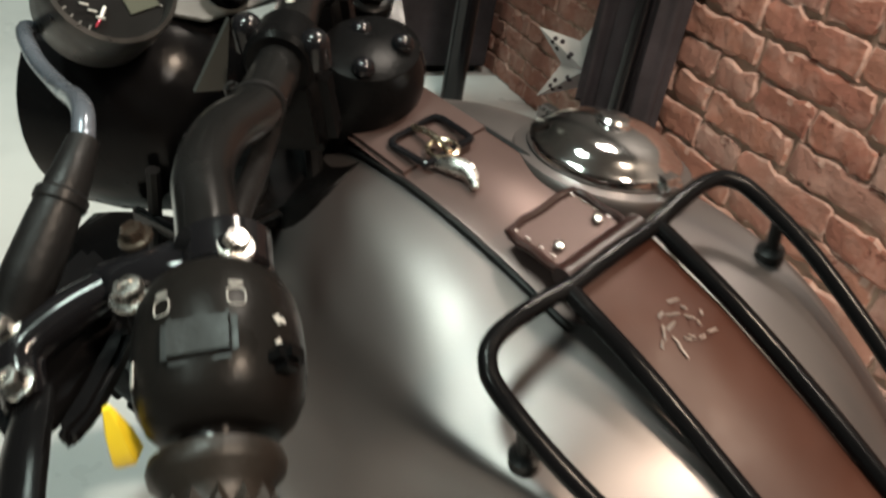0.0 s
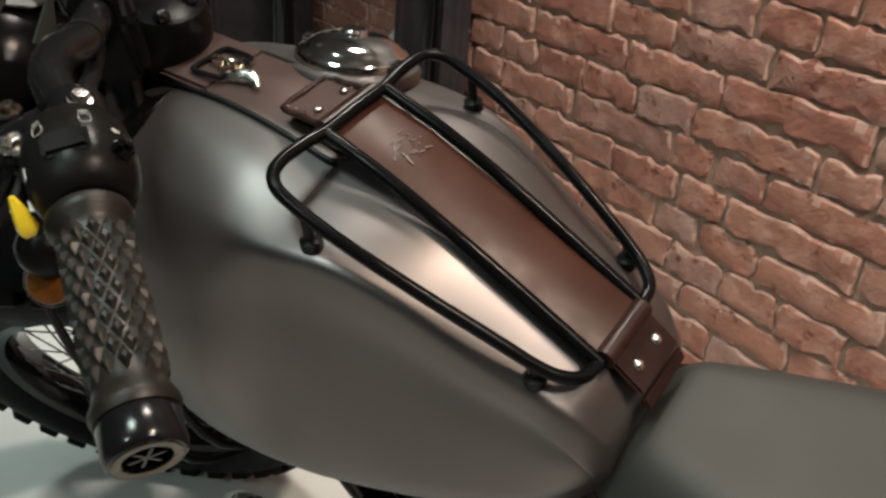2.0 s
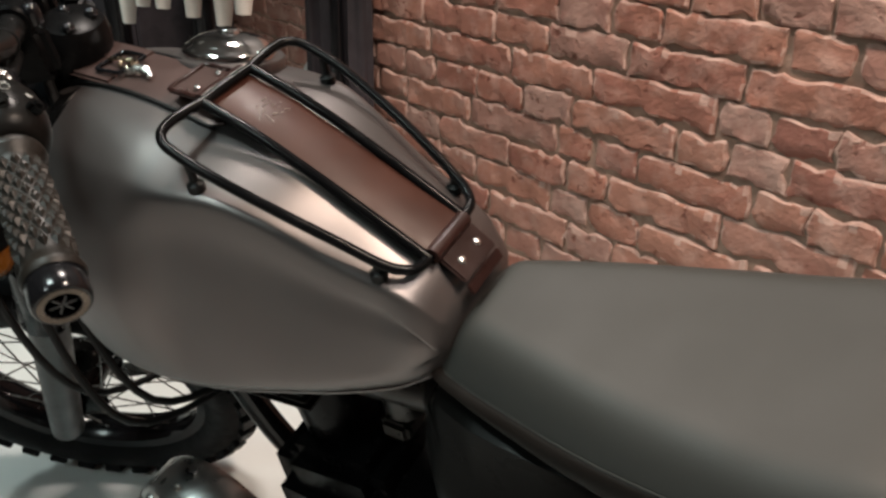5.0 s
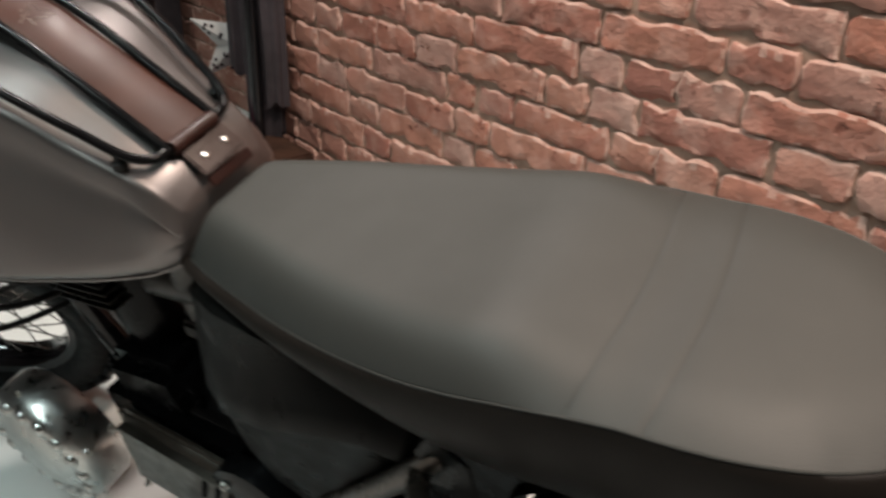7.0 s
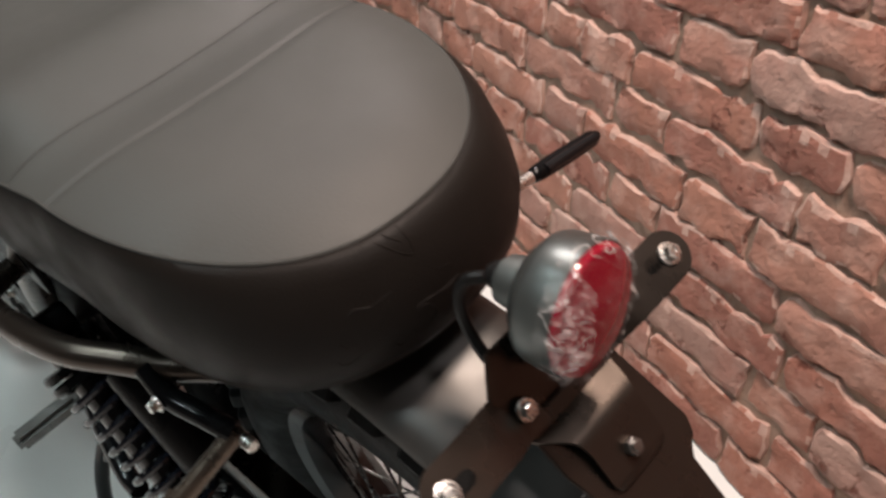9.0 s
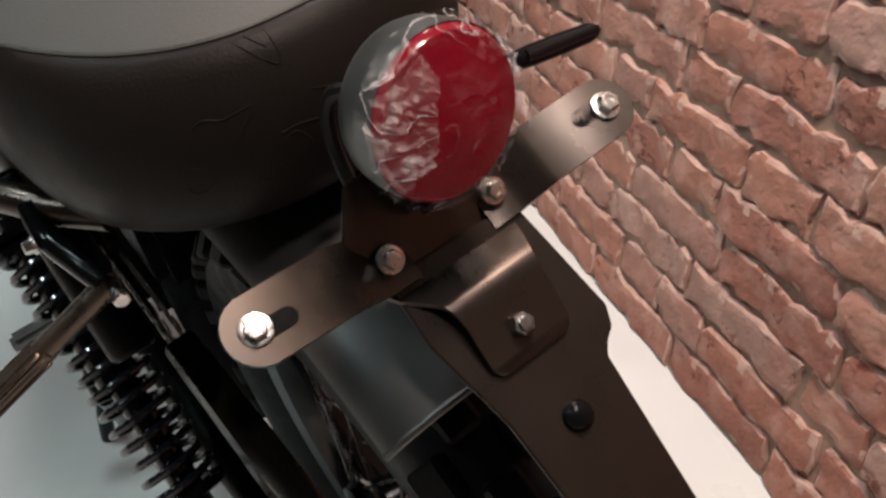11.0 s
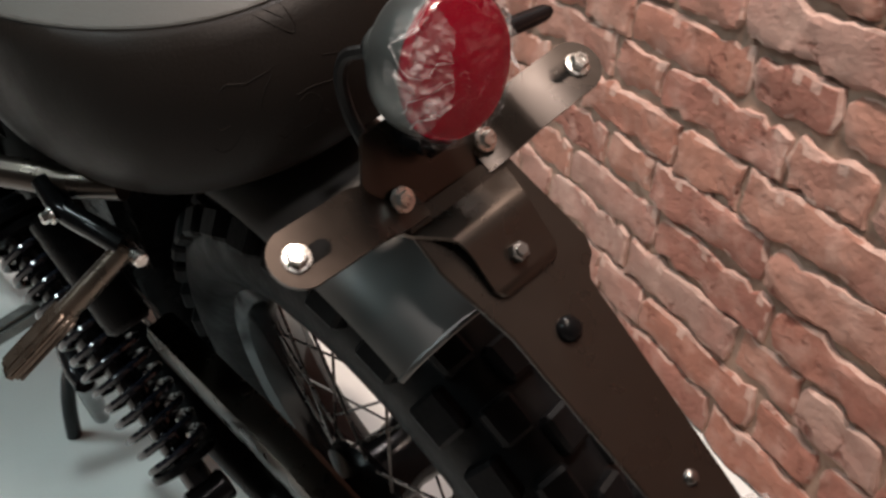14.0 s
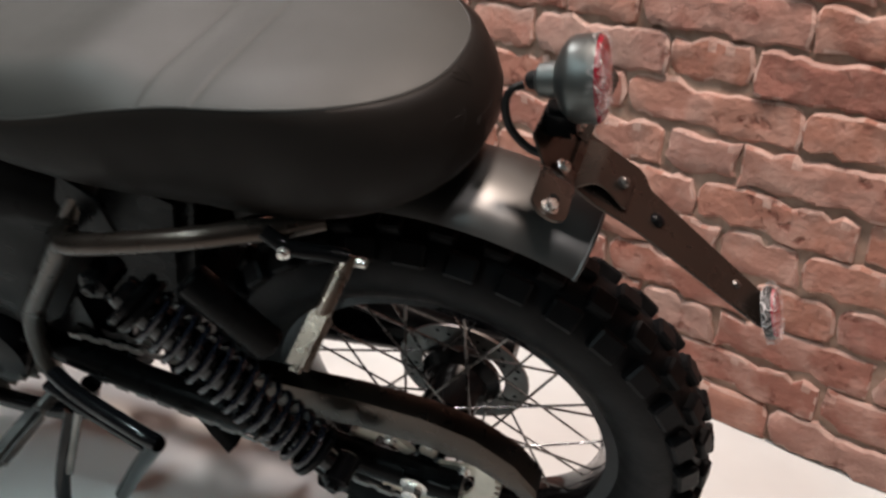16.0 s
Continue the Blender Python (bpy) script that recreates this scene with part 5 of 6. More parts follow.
def gauge(name, p, r, label):
    G = frame_at(p, (ST.to_3x3() @ Vector((0.42, -0.05, 0.9))).normalized(), (0, 1, 0))
    g = part(name, lathe([(r * 0.7, -0.055), (r * 0.95, -0.045), (r, -0.02), (r * 1.02, 0.0), (r * 1.0, 0.006), (r * 0.93, 0.007), (r * 0.9, 0.002), (r * 0.88, -0.006)], 48, G, True), M_FIN, bike, label)
    part("dial", lathe([(r * 0.89, -0.006), (r * 0.88, -0.0045), (0, -0.0045)], 48, G), M_DIAL, g)
    part("display", moved(block(r * 0.62, r * 0.5, 0.001, pose(0.2 * r, 0.35 * r, -0.0038), 0), G), M_LCD, g, "grey-green display")
    for i in range(25):
        a = radians(-130 + 260 * i / 24)
        part("tick", moved(block(r * (0.12 if i % 4 == 0 else 0.07), r * 0.02, 0.0006, pose(-0.78 * r * math.cos(a), 0.78 * r * math.sin(a), -0.004, 0, 0, -math.degrees(a)), 0), G), M_TICK, g)
    away = G.to_3x3() @ Vector((0, 0, 1))
    hub, mid, tip = (p + Vector(v) + away * 0.0008 for v in ((0.0066, -0.0100, -0.0101), (0.0123, -0.0169, -0.0141), (0.0153, -0.0221, -0.0164)))
    part("needle", rod(hub, mid, 0.0011, 8, 0.0009), M_WHITE, g, "white needle")
    part("needle_tip", rod(mid, tip, 0.0009, 8, 0.0005), M_REDREF, g, "red needle tip")
    for i in range(3):
        part("dial_mark", rod(p + Vector((0.0052 + 0.0032 * i, -0.0238 + 0.0026 * i, -0.0026 - 0.0046 * i)) + away * 0.0004, p + Vector((0.0066 + 0.0032 * i, -0.0192 + 0.0026 * i, -0.0053 - 0.0046 * i)) + away * 0.0004, 0.0009, 6), M_MARK, g)
    return g


gauge("speedometer", Vector((-0.586, -0.110, 1.080)), 0.042, "round black speedometer")

part("dash_plate", moved(prism([(-0.09, -0.06), (-0.01, -0.075), (0.018, -0.03), (0.022, 0.045), (0.0, 0.07), (-0.09, 0.06)], 0.004, pose(0, 0, -0.012), 0.001), frame_at((-0.611, -0.018, 1.040), (ST.to_3x3() @ Vector((0.25, 0, 0.95))).normalized(), (0, 1, 0))), M_DASH, bike, "grey-green satin dash plate")
LK = frame_at((-0.611, -0.018, 1.040), (ST.to_3x3() @ Vector((0.25, 0, 0.95))).normalized())
lock = part("ignition_lock", lathe([(0.017, -0.05), (0.018, 0.0), (0.0175, 0.004), (0.011, 0.005)], 28, LK), M_BLACK, bike, "black ignition lock housing")
part("lock_face", lathe([(0.0105, 0.004), (0.0105, 0.0062), (0.0095, 0.007), (0.0, 0.007)], 24, LK), M_ZINC, lock, "bright steel lock face")
part("key_slot", moved(block(0.009, 0.002, 0.0008, pose(0, 0, 0.0072), 0), LK), M_DIAL, lock)
plate = bmesh.new()
tri = [Vector((-0.47, -0.087, 1.088)), Vector((-0.47, -0.119, 1.054)), Vector((-0.47, -0.100, 1.047))]
lo, hi = ([plate.verts.new(p + Vector((dx, 0, 0))) for p in tri] for dx in (-0.003, 0.0))
plate.faces.new(lo[::-1])
plate.faces.new(hi)
for k in range(3):
    plate.faces.new((lo[k], lo[(k + 1) % 3], hi[(k + 1) % 3], hi[k]))
part("clamp_plate", plate, M_DASH, yokes, "grey-green triangular clamp plate")

# handlebar
CL = Vector((-0.450, -0.068, 1.066))  # left clamp
COLLAR = Vector((-0.410, -0.110, 1.068))
POD = Vector((-0.272, -0.213, 1.064))
GIN = Vector((-0.238, -0.236, 1.055))
GOUT = Vector((-0.138, -0.297, 1.024))
mirror_c = Vector((-0.487, -0.034, 1.066))
bar_left = [mirror_c, CL, COLLAR, Vector((-0.388, -0.143, 1.077)), Vector((-0.362, -0.166, 1.080)), Vector((-0.330, -0.182, 1.077)), POD, GIN, GOUT]
ld = Vector((0.73, -0.683, 0)).normalized()


def across(p):
    """The mate of a bar point on the wall side."""
    q = p - mirror_c
    return mirror_c + q - 2 * ld * q.dot(ld)


bar = part("handlebar", tube(bar_left[::-1] + [across(p) for p in bar_left[1:]], 0.0138, 14, 6), M_BAR, bike, "satin black steel handlebar")
for p, q in ((CL, Vector((-0.02, 0.012, 0.0))), (across(CL), Vector((-0.02, 0.012, 0)))):
    along = (COLLAR - CL).normalized()
    cl = part("bar_clamp", join(rod(p - along * 0.016, p + along * 0.016, 0.021, 20), block(0.05, 0.032, 0.06, Matrix.Translation(p - Vector((0, 0, 0.035))) @ pose(0, 0, 0, 0, 0, 40), 0.010, 3)), M_MATT, bar, "black bar clamp")
    for o in (Vector((-0.020, -0.010, 0.012)), Vector((0.019, 0.010, 0.008))):
        part("clamp_bolt", lathe([(0.009, -0.012), (0.009, 0.001), (0.0082, 0.005), (0.0055, 0.008), (0.0, 0.0092)], 18, frame_at(p + o, (0.1, 0, 1))), M_GLOSS, cl, "gloss black domed bolt cover")
for k, (o, ln) in enumerate(((0.022, 0.012), (0.038, 0.006), (0.048, 0.010))):
    q = mirror_c + (across(CL) - mirror_c).normalized() * (o - 0.03)
    part("printed_bar", block(ln, 0.004, 0.0006, frame_at(q + Vector((0.002, 0, 0.0138)), (0.1, 0, 1)) @ pose(0, 0, 0, 0, 0, 25), 0), M_MARK, bar, "pale printed bar")
part("cable_tie", moved(lathe([(0.0126, -0.003), (0.0145, -0.0025), (0.0145, 0.0025), (0.0126, 0.003)], 24), frame_at(COLLAR, Vector((0.8, -0.6, 0.1)))), M_RUBBER, bar, "black ribbed cable tie")
part("tie_head", block(0.008, 0.007, 0.01, frame_at(COLLAR + Vector((-0.014, -0.006, 0.006)), (0, 0, 1)), 0.002), M_RUBBER, bar)
for sgn in (0, 1):
    T_ = (lambda p: across(p)) if sgn else (lambda p: p)
    a, b = T_(GIN), T_(GOUT)
    ax = (b - a).normalized()
    L = (b - a).length
    F = frame_at(a, ax)
    grip = part("grip", lathe([(0.0155, -0.006), (0.0235, -0.004), (0.0245, 0.0), (0.0235, 0.004), (0.0195, 0.008), (0.0182, 0.014), (0.0188, L * 0.5), (0.0182, L - 0.012), (0.0195, L - 0.006), (0.022, L), (0.0225, L + 0.003), (0.021, L + 0.007)], 32, F), M_GRIP, bar, "brown-black rubber grip with raised diamonds")
    # raised diamonds in staggered rows
    dm = bmesh.new()
    for i in range(11):
        for j in range(14):
            th = 2 * math.pi * (j + 0.5 * (i % 2)) / 14
            h = 0.017 + (L - 0.036) * i / 10
            r0, r1 = 0.0182, 0.0212
            dth, dh = 0.21, (L - 0.036) / 10 * 0.94
            c0 = [(th - dth, h), (th, h - dh), (th + dth, h), (th, h + dh)]
            lo = [dm.verts.new(F @ Vector((r0 * math.cos(t), r0 * math.sin(t), z))) for t, z in c0]
            hi = [dm.verts.new(F @ Vector((r1 * math.cos(th + (t - th) * 0.3), r1 * math.sin(th + (t - th) * 0.3), h + (z - h) * 0.3))) for t, z in c0]
            for k in range(4):
                dm.faces.new((lo[k], lo[(k + 1) % 4], hi[(k + 1) % 4], hi[k]))
            dm.faces.new(hi)
    part("grip_pattern", dm, M_GRIP, grip, "raised diamond pattern", 0)
    part("bar_end", lathe([(0.0190, L + 0.006), (0.0205, L + 0.008), (0.0205, L + 0.024), (0.0195, L + 0.028), (0.0185, L + 0.029), (0.012, L + 0.0285), (0.0105, L + 0.0225), (0.0, L + 0.0225)], 32, F), M_GLOSS, grip, "black bar end plug")
    part("end_ring", lathe([(0.0125, L + 0.0286), (0.0168, L + 0.0290), (0.0168, L + 0.0295), (0.0125, L + 0.0292)], 32, F, True), M_PEG, grip, "bare bronze-grey end ring")
    for k in range(3):
        part("end_rib", moved(block(0.019, 0.0025, 0.006, pose(0, 0, L + 0.025, 0, 0, 60 * k), 0.0006, 1), F), M_GLOSS, grip)
    # switch pod
    pf = frame_at(T_(POD), ax, (0, 0, 1))
    pod = part("switch_pod", join(lathe([(0.017, -0.036), (0.0225, -0.0345), (0.0272, -0.030), (0.0305, -0.022), (0.0322, -0.012), (0.0326, -0.002), (0.0322, 0.008), (0.0304, 0.018), (0.0268, 0.0255), (0.022, 0.030), (0.02, 0.031)], 44, pf), moved(block(0.052, 0.040, 0.046, pose(0, -0.012, -0.003), 0.0195, 6), pf)), M_POD, bar, "matt black switch housing")
    if sgn == 0:
        upv = Vector((0, 0, 1)) - ax * ax.z
        upv.normalize()
        sidev = ax.cross(upv)
        def on_pod(u, w, h):
            return T_(POD) + ax * u + (upv * math.cos(w) + sidev * math.sin(w)) * h
        for w, nm in ((-0.42, "marking"), (0.42, "marking")):
            pp = on_pod(-0.011, w, 0.0327)
            fr = frame_at(pp, (pp - (T_(POD) - ax * 0.011)).normalized(), ax)
            part(nm, moved(join(tube([(-0.003, -0.0025, 0), (0.0, -0.0035, 0), (0.003, -0.0025, 0), (0.003, 0.0025, 0), (0.0, 0.0035, 0), (-0.003, 0.0025, 0)], 0.00028, 5, 3, True), block(0.005, 0.0004, 0.0004, pose(0, -0.005, 0), 0), block(0.005, 0.0004, 0.0004, pose(0, -0.006, 0), 0)), fr), M_MARK, pod, "white lamp symbol")
        fr = frame_at(on_pod(0.004, 0.0, 0.0305), upv, ax)
        part("rocker_switch", moved(block(0.027, 0.019, 0.006, pose(0, 0, 0.0002, 0, 0, 0), 0.0028, 4), fr), M_POD, pod, "black rocker switch")
        fr = frame_at(on_pod(0.012, -0.95, 0.030), (upv * math.cos(0.95) - sidev * math.sin(0.95)), ax)
        part("indicator_switch", moved(block(0.012, 0.010, 0.012, pose(0, 0, 0.004), 0.003), fr), M_MATT, pod, "black indicator slider")
        for du in (-0.004, 0.006):
            q = on_pod(du, -0.92, 0.0328)
            part("arrow_mark", moved(prism([(-0.003, -0.001), (0, -0.001), (0, -0.0025), (0.003, 0), (0, 0.0025), (0, 0.001), (-0.003, 0.001)], 0.0004), frame_at(q, (upv * math.cos(0.92) - sidev * math.sin(0.92)), ax)), M_MARK, pod, "white arrow symbol")
        part("horn_mark", moved(block(0.003, 0.010, 0.0005), frame_at(on_pod(0.008, 0.98, 0.0327), (upv * math.cos(0.98) + sidev * math.sin(0.98)), ax)), M_MARK, pod)
        yp = Vector((-0.272, -0.256, 1.060))
        part("choke_tip", join(tube([yp + Vector((-0.003, 0.001, 0.013)), yp + Vector((0, 0, 0.002)), yp + Vector((0.002, -0.001, -0.008)), yp + Vector((0.002, -0.001, -0.011))], [0.0018, 0.0052, 0.0066, 0.004], 5, 2)), M_YELLOW, pod, "yellow plastic lever tip")
        # clutch perch, lever and cable
        perch = part("lever_perch", join(rod(T_(Vector((-0.310, -0.185, 1.075))) - ax * 0.010, T_(Vector((-0.310, -0.185, 1.075))) + ax * 0.010, 0.019, 18), tube([(-0.312, -0.187, 1.074), (-0.322, -0.205, 1.072), (-0.336, -0.22, 1.068), (-0.346, -0.226, 1.066)], [0.014, 0.013, 0.011, 0.008], 10)), M_GLOSS, bar, "gloss black clutch perch")
        part("lever_bracket", prism([(-0.402, -0.218), (-0.372, -0.215), (-0.344, -0.2226), (-0.335, -0.231), (-0.332, -0.246), (-0.318, -0.266), (-0.314, -0.288), (-0.333, -0.290), (-0.366, -0.273), (-0.390, -0.2474)], 0.020, pose(0, 0, 1.028), 0.005), M_BLACK, perch, "black lever bracket")
        part("dip_lever", prism([(-0.323, -0.228), (-0.3285, -0.2345), (-0.309, -0.2555), (-0.2965, -0.2715), (-0.2905, -0.2735), (-0.2885, -0.270), (-0.294, -0.258), (-0.3126, -0.237)], 0.010, pose(0, 0, 1.047), 0.0025), M_BLACK, pod, "black dip lever")
        part("perch_clamp", rod((-0.322, -0.196, 1.083), (-0.298, -0.184, 1.086), 0.0075, 12), M_BLACK, perch)
        part("perch_bolt", hexbolt((-0.299, -0.184, 1.088), (0.3, 0.2, 0.9), 0.0055), M_ZINC, perch, "zinc clamp bolt")
        part("perch_bolt", hexbolt((-0.321, -0.223, 1.072), (0, -0.1, 1), 0.0068), M_ZINC, perch, "zinc pivot bolt")
        part("perch_screw", hexbolt((-0.340, -0.209, 1.082), (0, -0.1, 1), 0.0052), M_PEG, perch, "bronze-grey screw")
        part("perch_arm", tube([(-0.340, -0.222, 1.066), (-0.342, -0.245, 1.063), (-0.338, -0.268, 1.058), (-0.318, -0.276, 1.052)], [0.010, 0.012, 0.013, 0.011], 12, flat=0.8), M_GLOSS, perch, "gloss black lever bracket")
        for p in ((-0.343, -0.268, 1.068), (-0.319, -0.274, 1.062)):
            part("lever_bolt", hexbolt(p, (0.1, -0.3, 1), 0.0048, True, 0.008), M_ZINC, perch, "zinc lever bolt")
        part("clutch_lever", tube([(-0.322, -0.272, 1.050), (-0.296, -0.288, 1.047), (-0.266, -0.306, 1.041), (-0.236, -0.334, 1.033), (-0.208, -0.364, 1.024), (-0.175, -0.392, 1.012)], [0.011, 0.0135, 0.013, 0.011, 0.0095, 0.0105], 12, 6, flat=0.55), M_BLACK, bar, "satin black clutch lever")
        part("cable_boot", tube([(-0.348, -0.268, 1.064), (-0.356, -0.250, 1.078), (-0.366, -0.232, 1.090), (-0.376, -0.217, 1.098), (-0.389, -0.203, 1.104)], [0.009, 0.0115, 0.0105, 0.009, 0.007], 14), M_RUBBER, bar, "black rubber cable boot")
        part("boot_collar", lathe([(0.0095, -0.004), (0.0112, -0.002), (0.0112, 0.002), (0.0095, 0.004)], 20, frame_at((-0.371, -0.2245, 1.094), (-0.5, 0.75, 0.4))), M_RUBBER, bar)
        part("clutch_cable", tube([(-0.389, -0.203, 1.104), (-0.402, -0.196, 1.108), (-0.43, -0.190, 1.100), (-0.50, -0.181, 1.074), (-0.562, -0.175, 1.066), (-0.615, -0.160, 1.058), (-0.64, -0.12, 1.0), (-0.58, -0.06, 0.88)], 0.0052, 10, 6), M_CABLE, bar, "glossy blue-black clutch cable")
        part("wire_loom", tube([(-0.30, -0.205, 1.045), (-0.34, -0.17, 1.058), (-0.40, -0.12, 1.045), (-0.45, -0.08, 1.035), (-0.49, -0.07, 0.99)], 0.0065, 10), M_RUBBER, bar, "black switch loom")
# front indicator under the bars
amber = part("front_indicator", lathe([(0.004, -0.03), (0.022, -0.018), (0.026, 0.0), (0.024, 0.004)], 24, frame_at((-0.515, -0.18, 0.825), (0.62, -0.5, 0.5))), M_BLACK, bike, "black front indicator")
part("amber_lens", lathe([(0.0235, 0.003), (0.02, 0.010), (0.0, 0.013)], 24, frame_at((-0.515, -0.18, 0.825), (0.62, -0.5, 0.5))), M_AMBER, amber, "amber lens")
part("indicator_hood", moved(lathe([(0.024, -0.020), (0.026, -0.004), (0.022, 0.010), (0.013, 0.018), (0.0, 0.021)], 24), frame_at((-0.512, -0.174, 0.864), (0.35, -0.35, 0.87))), M_MATT, amber, "black hood")
part("indicator_stem", rod((-0.515, -0.18, 0.825), (-0.53, -0.10, 0.80), 0.008, 10), M_BLACK, amber)
part("horn", lathe([(0.03, -0.02), (0.036, 0.0), (0.034, 0.014), (0.0, 0.018)], 28, frame_at((-0.44, -0.05, 0.70), (0.2, -1, 0.1))), M_BLACK, bike)
for i, (p, q) in enumerate((((-0.47, -0.05, 1.0), (-0.44, -0.07, 0.80)), ((-0.49, 0.03, 1.0), (-0.42, 0.05, 0.78)), ((-0.52, -0.09, 0.98), (-0.46, -0.06, 0.74)))):
    part("wire_loom", tube([p, ((p[0] + q[0]) / 2 + 0.02, (p[1] + q[1]) / 2 - 0.02, (p[2] + q[2]) / 2), q], 0.006, 8), M_RUBBER, bike, "black wiring loom")
for i, (p, q) in enumerate((((-0.52, -0.10, 0.96), (-0.44, -0.13, 0.56)), ((-0.54, -0.12, 0.95), (-0.50, -0.145, 0.50)), ((-0.50, -0.08, 0.94), (-0.40, -0.10, 0.60)), ((-0.57, -0.13, 0.95), (-0.58, -0.14, 0.52)))):
    part("control_cable", tube([p, ((p[0] + q[0]) / 2 - 0.015, (p[1] + q[1]) / 2 - 0.02 - 0.006 * i, (p[2] + q[2]) / 2), q, (q[0] + 0.05, 0.02, q[2] - 0.06)], 0.0055, 8), M_RUBBER, bike, "black control cable")
box_ = part("switch_block", moved(lathe([(0.0, -0.075), (0.026, -0.072), (0.036, -0.055), (0.040, -0.01), (0.039, 0.022), (0.033, 0.036), (0.020, 0.042), (0.0, 0.043)], 32), pose(-0.475, 0.0, 0.998, 0, 14, LOCK) @ Matrix.Diagonal((0.95, 1.15, 1, 1))), M_MATT, bike, "rounded matt black switch block")
for p in ((-0.480, 0.006, 1.038), (-0.447, -0.018, 1.034), (-0.452, 0.018, 1.034)):
    part("cap_nut", dome(p, (0.2, 0, 1), 0.0075, 0.008), M_GLOSS, box_, "gloss black cap nut")
part("headstock_cover", moved(lathe([(0.0, -0.10), (0.05, -0.095), (0.062, -0.06), (0.062, 0.03), (0.052, 0.055), (0.0, 0.062)], 28), pose(-0.455, -0.025, 0.915, 0, -24, LOCK) @ Matrix.Diagonal((0.8, 1.2, 1, 1))), M_MATT, bike, "matt black headstock cover")

# ---- clothes rail at the far end of the wall ----
def post(p0, p1, r):
    return rod(p0, p1, r, 12)


rail = thing("clothes_rail", "black steel clothes rail with hanging garments beside the wall", "clothes rail", pose(-1.9, 1.12, 0))
for x, y, r in ((0.38, 0.08, 0.018), (-0.70, 0.19, 0.042), (-0.78, -0.10, 0.042)):
    part("upright", post((x, y, 0.0), (x, y, 1.55), r), M_GLOSS, rail)
part("top_bar", post((0.38, 0.08, 1.53), (-0.70, 0.19, 1.53), 0.014), M_GLOSS, rail)
part("glove_bar", post((0.42, -0.22, 1.08), (-0.72, -0.22, 1.08), 0.012), M_GLOSS, rail)
for x in (0.38, -0.62):
    part("side_arm", post((x, -0.22, 1.08), (x, 0.1, 1.08), 0.012), M_GLOSS, rail)


def cloth(x, y, w, d, z0, z1, seed):
    """A hanging piece of cloth with soft folds."""
    rr = []
    for i in range(15):
        z = z0 + (z1 - z0) * i / 14
        ring = []
        for j in range(28):
            a = 2 * math.pi * j / 28
            k = 1 + 0.25 * noise.noise((2 * math.cos(a) + seed, 2 * math.sin(a), z * 2)) + 0.14 * math.sin(6 * a + seed + 1.5 * z)
            k *= 0.75 + 0.25 * min(1.0, (z1 - z) / 0.15)
            ring.append(Vector((x + 0.5 * w * k * math.cos(a), y + d * k * math.sin(a), z + 0.03 * noise.noise((a, seed, 0)) * (1 if i == 0 else 0))))
        rr.append(ring)
    return skin(rr)


jacket = thing("jacket", "long dark jacket hanging on the clothes rail", "jacket", pose(-1.585, 1.262, 0))
part("body", cloth(0, 0, 0.17, 0.04, 0.24, 1.47, 1.0), M_CLOTH_DARK, jacket, smooth=60)
for s, z0 in ((-1, 0.42), (1, 0.36)):
    part("sleeve", cloth(s * 0.105, -0.012, 0.075, 0.034, z0, 1.43, 3.0 + s), M_CLOTH_DARK, jacket, smooth=60)
part("collar", tube([(-0.07, 0.0, 1.44), (-0.04, -0.03, 1.48), (0.04, -0.03, 1.48), (0.07, 0.0, 1.44)], 0.014, 10, 4), M_CLOTH_DARK, jacket)
part("hanger_hook", tube([(0, 0, 1.46), (0, 0, 1.52), (0.012, 0.0, 1.545), (0.0, 0, 1.552)], 0.003, 8, 4), M_STEEL, jacket, "steel hanger hook")
# a hollow pressed-metal star with punched dots
star = thing("metal_star", "pale grey pressed-metal star with dark punched dots", "decoration", pose(-1.815, 1.30, 0.475, 0, 8, 52))
bm = bmesh.new()
tips = [(((0.165 if i % 2 == 0 else 0.068)) * math.sin(radians(36 * i)), ((0.165 if i % 2 == 0 else 0.068)) * math.cos(radians(36 * i))) for i in range(10)]
rim_v, top_v, bot_v = [bm.verts.new((x, 0, z)) for x, z in tips], bm.verts.new((0, -0.05, 0)), bm.verts.new((0, 0.05, 0))
for i in range(10):
    bm.faces.new((rim_v[i], rim_v[(i + 1) % 10], top_v))
    bm.faces.new((rim_v[(i + 1) % 10], rim_v[i], bot_v))
part("star_body", bm, M_CLOTH_GREY, star, "", 0)
for i in range(10):
    (xa, za), (xb, zb) = tips[i], tips[(i + 1) % 10]
    nv = Vector((xb - xa, 0, zb - za)).cross(Vector((-xa, -0.05, -za)))
    if nv.y > 0:
        nv = -nv
    for u, v in ((0.62, 0.15), (0.45, 0.3), (0.28, 0.12)):
        w_ = 1 - u - v
        p = Vector((xa * u + xb * v, -0.05 * w_, za * u + zb * v)) if i % 2 == 0 else Vector((xb * u + xa * v, -0.05 * w_, zb * u + za * v))
        part("punched_dot", lathe([(0.007, 0), (0.007, 0.001), (0, 0.001)], 10, frame_at(p, nv)), M_CLOTH_DARK, star)
part("hanger_wire", rod((0, 0, 0.13), (0, 0, 1.05), 0.002, 6), M_STEEL, star)
solid("wooden_box", block(0.58, 0.3, 0.25, pose(-1.61, 1.12, 0.125), 0.006), M_WOOD, "dark stained wooden box on the floor", "box")
solid("folded_cloth", block(0.36, 0.2, 0.03, pose(-1.70, 1.09, 0.265, 0, 0, 5), 0.012, 3), M_CLOTH_PINK, "folded magenta cloth on the wooden box", "cloth")
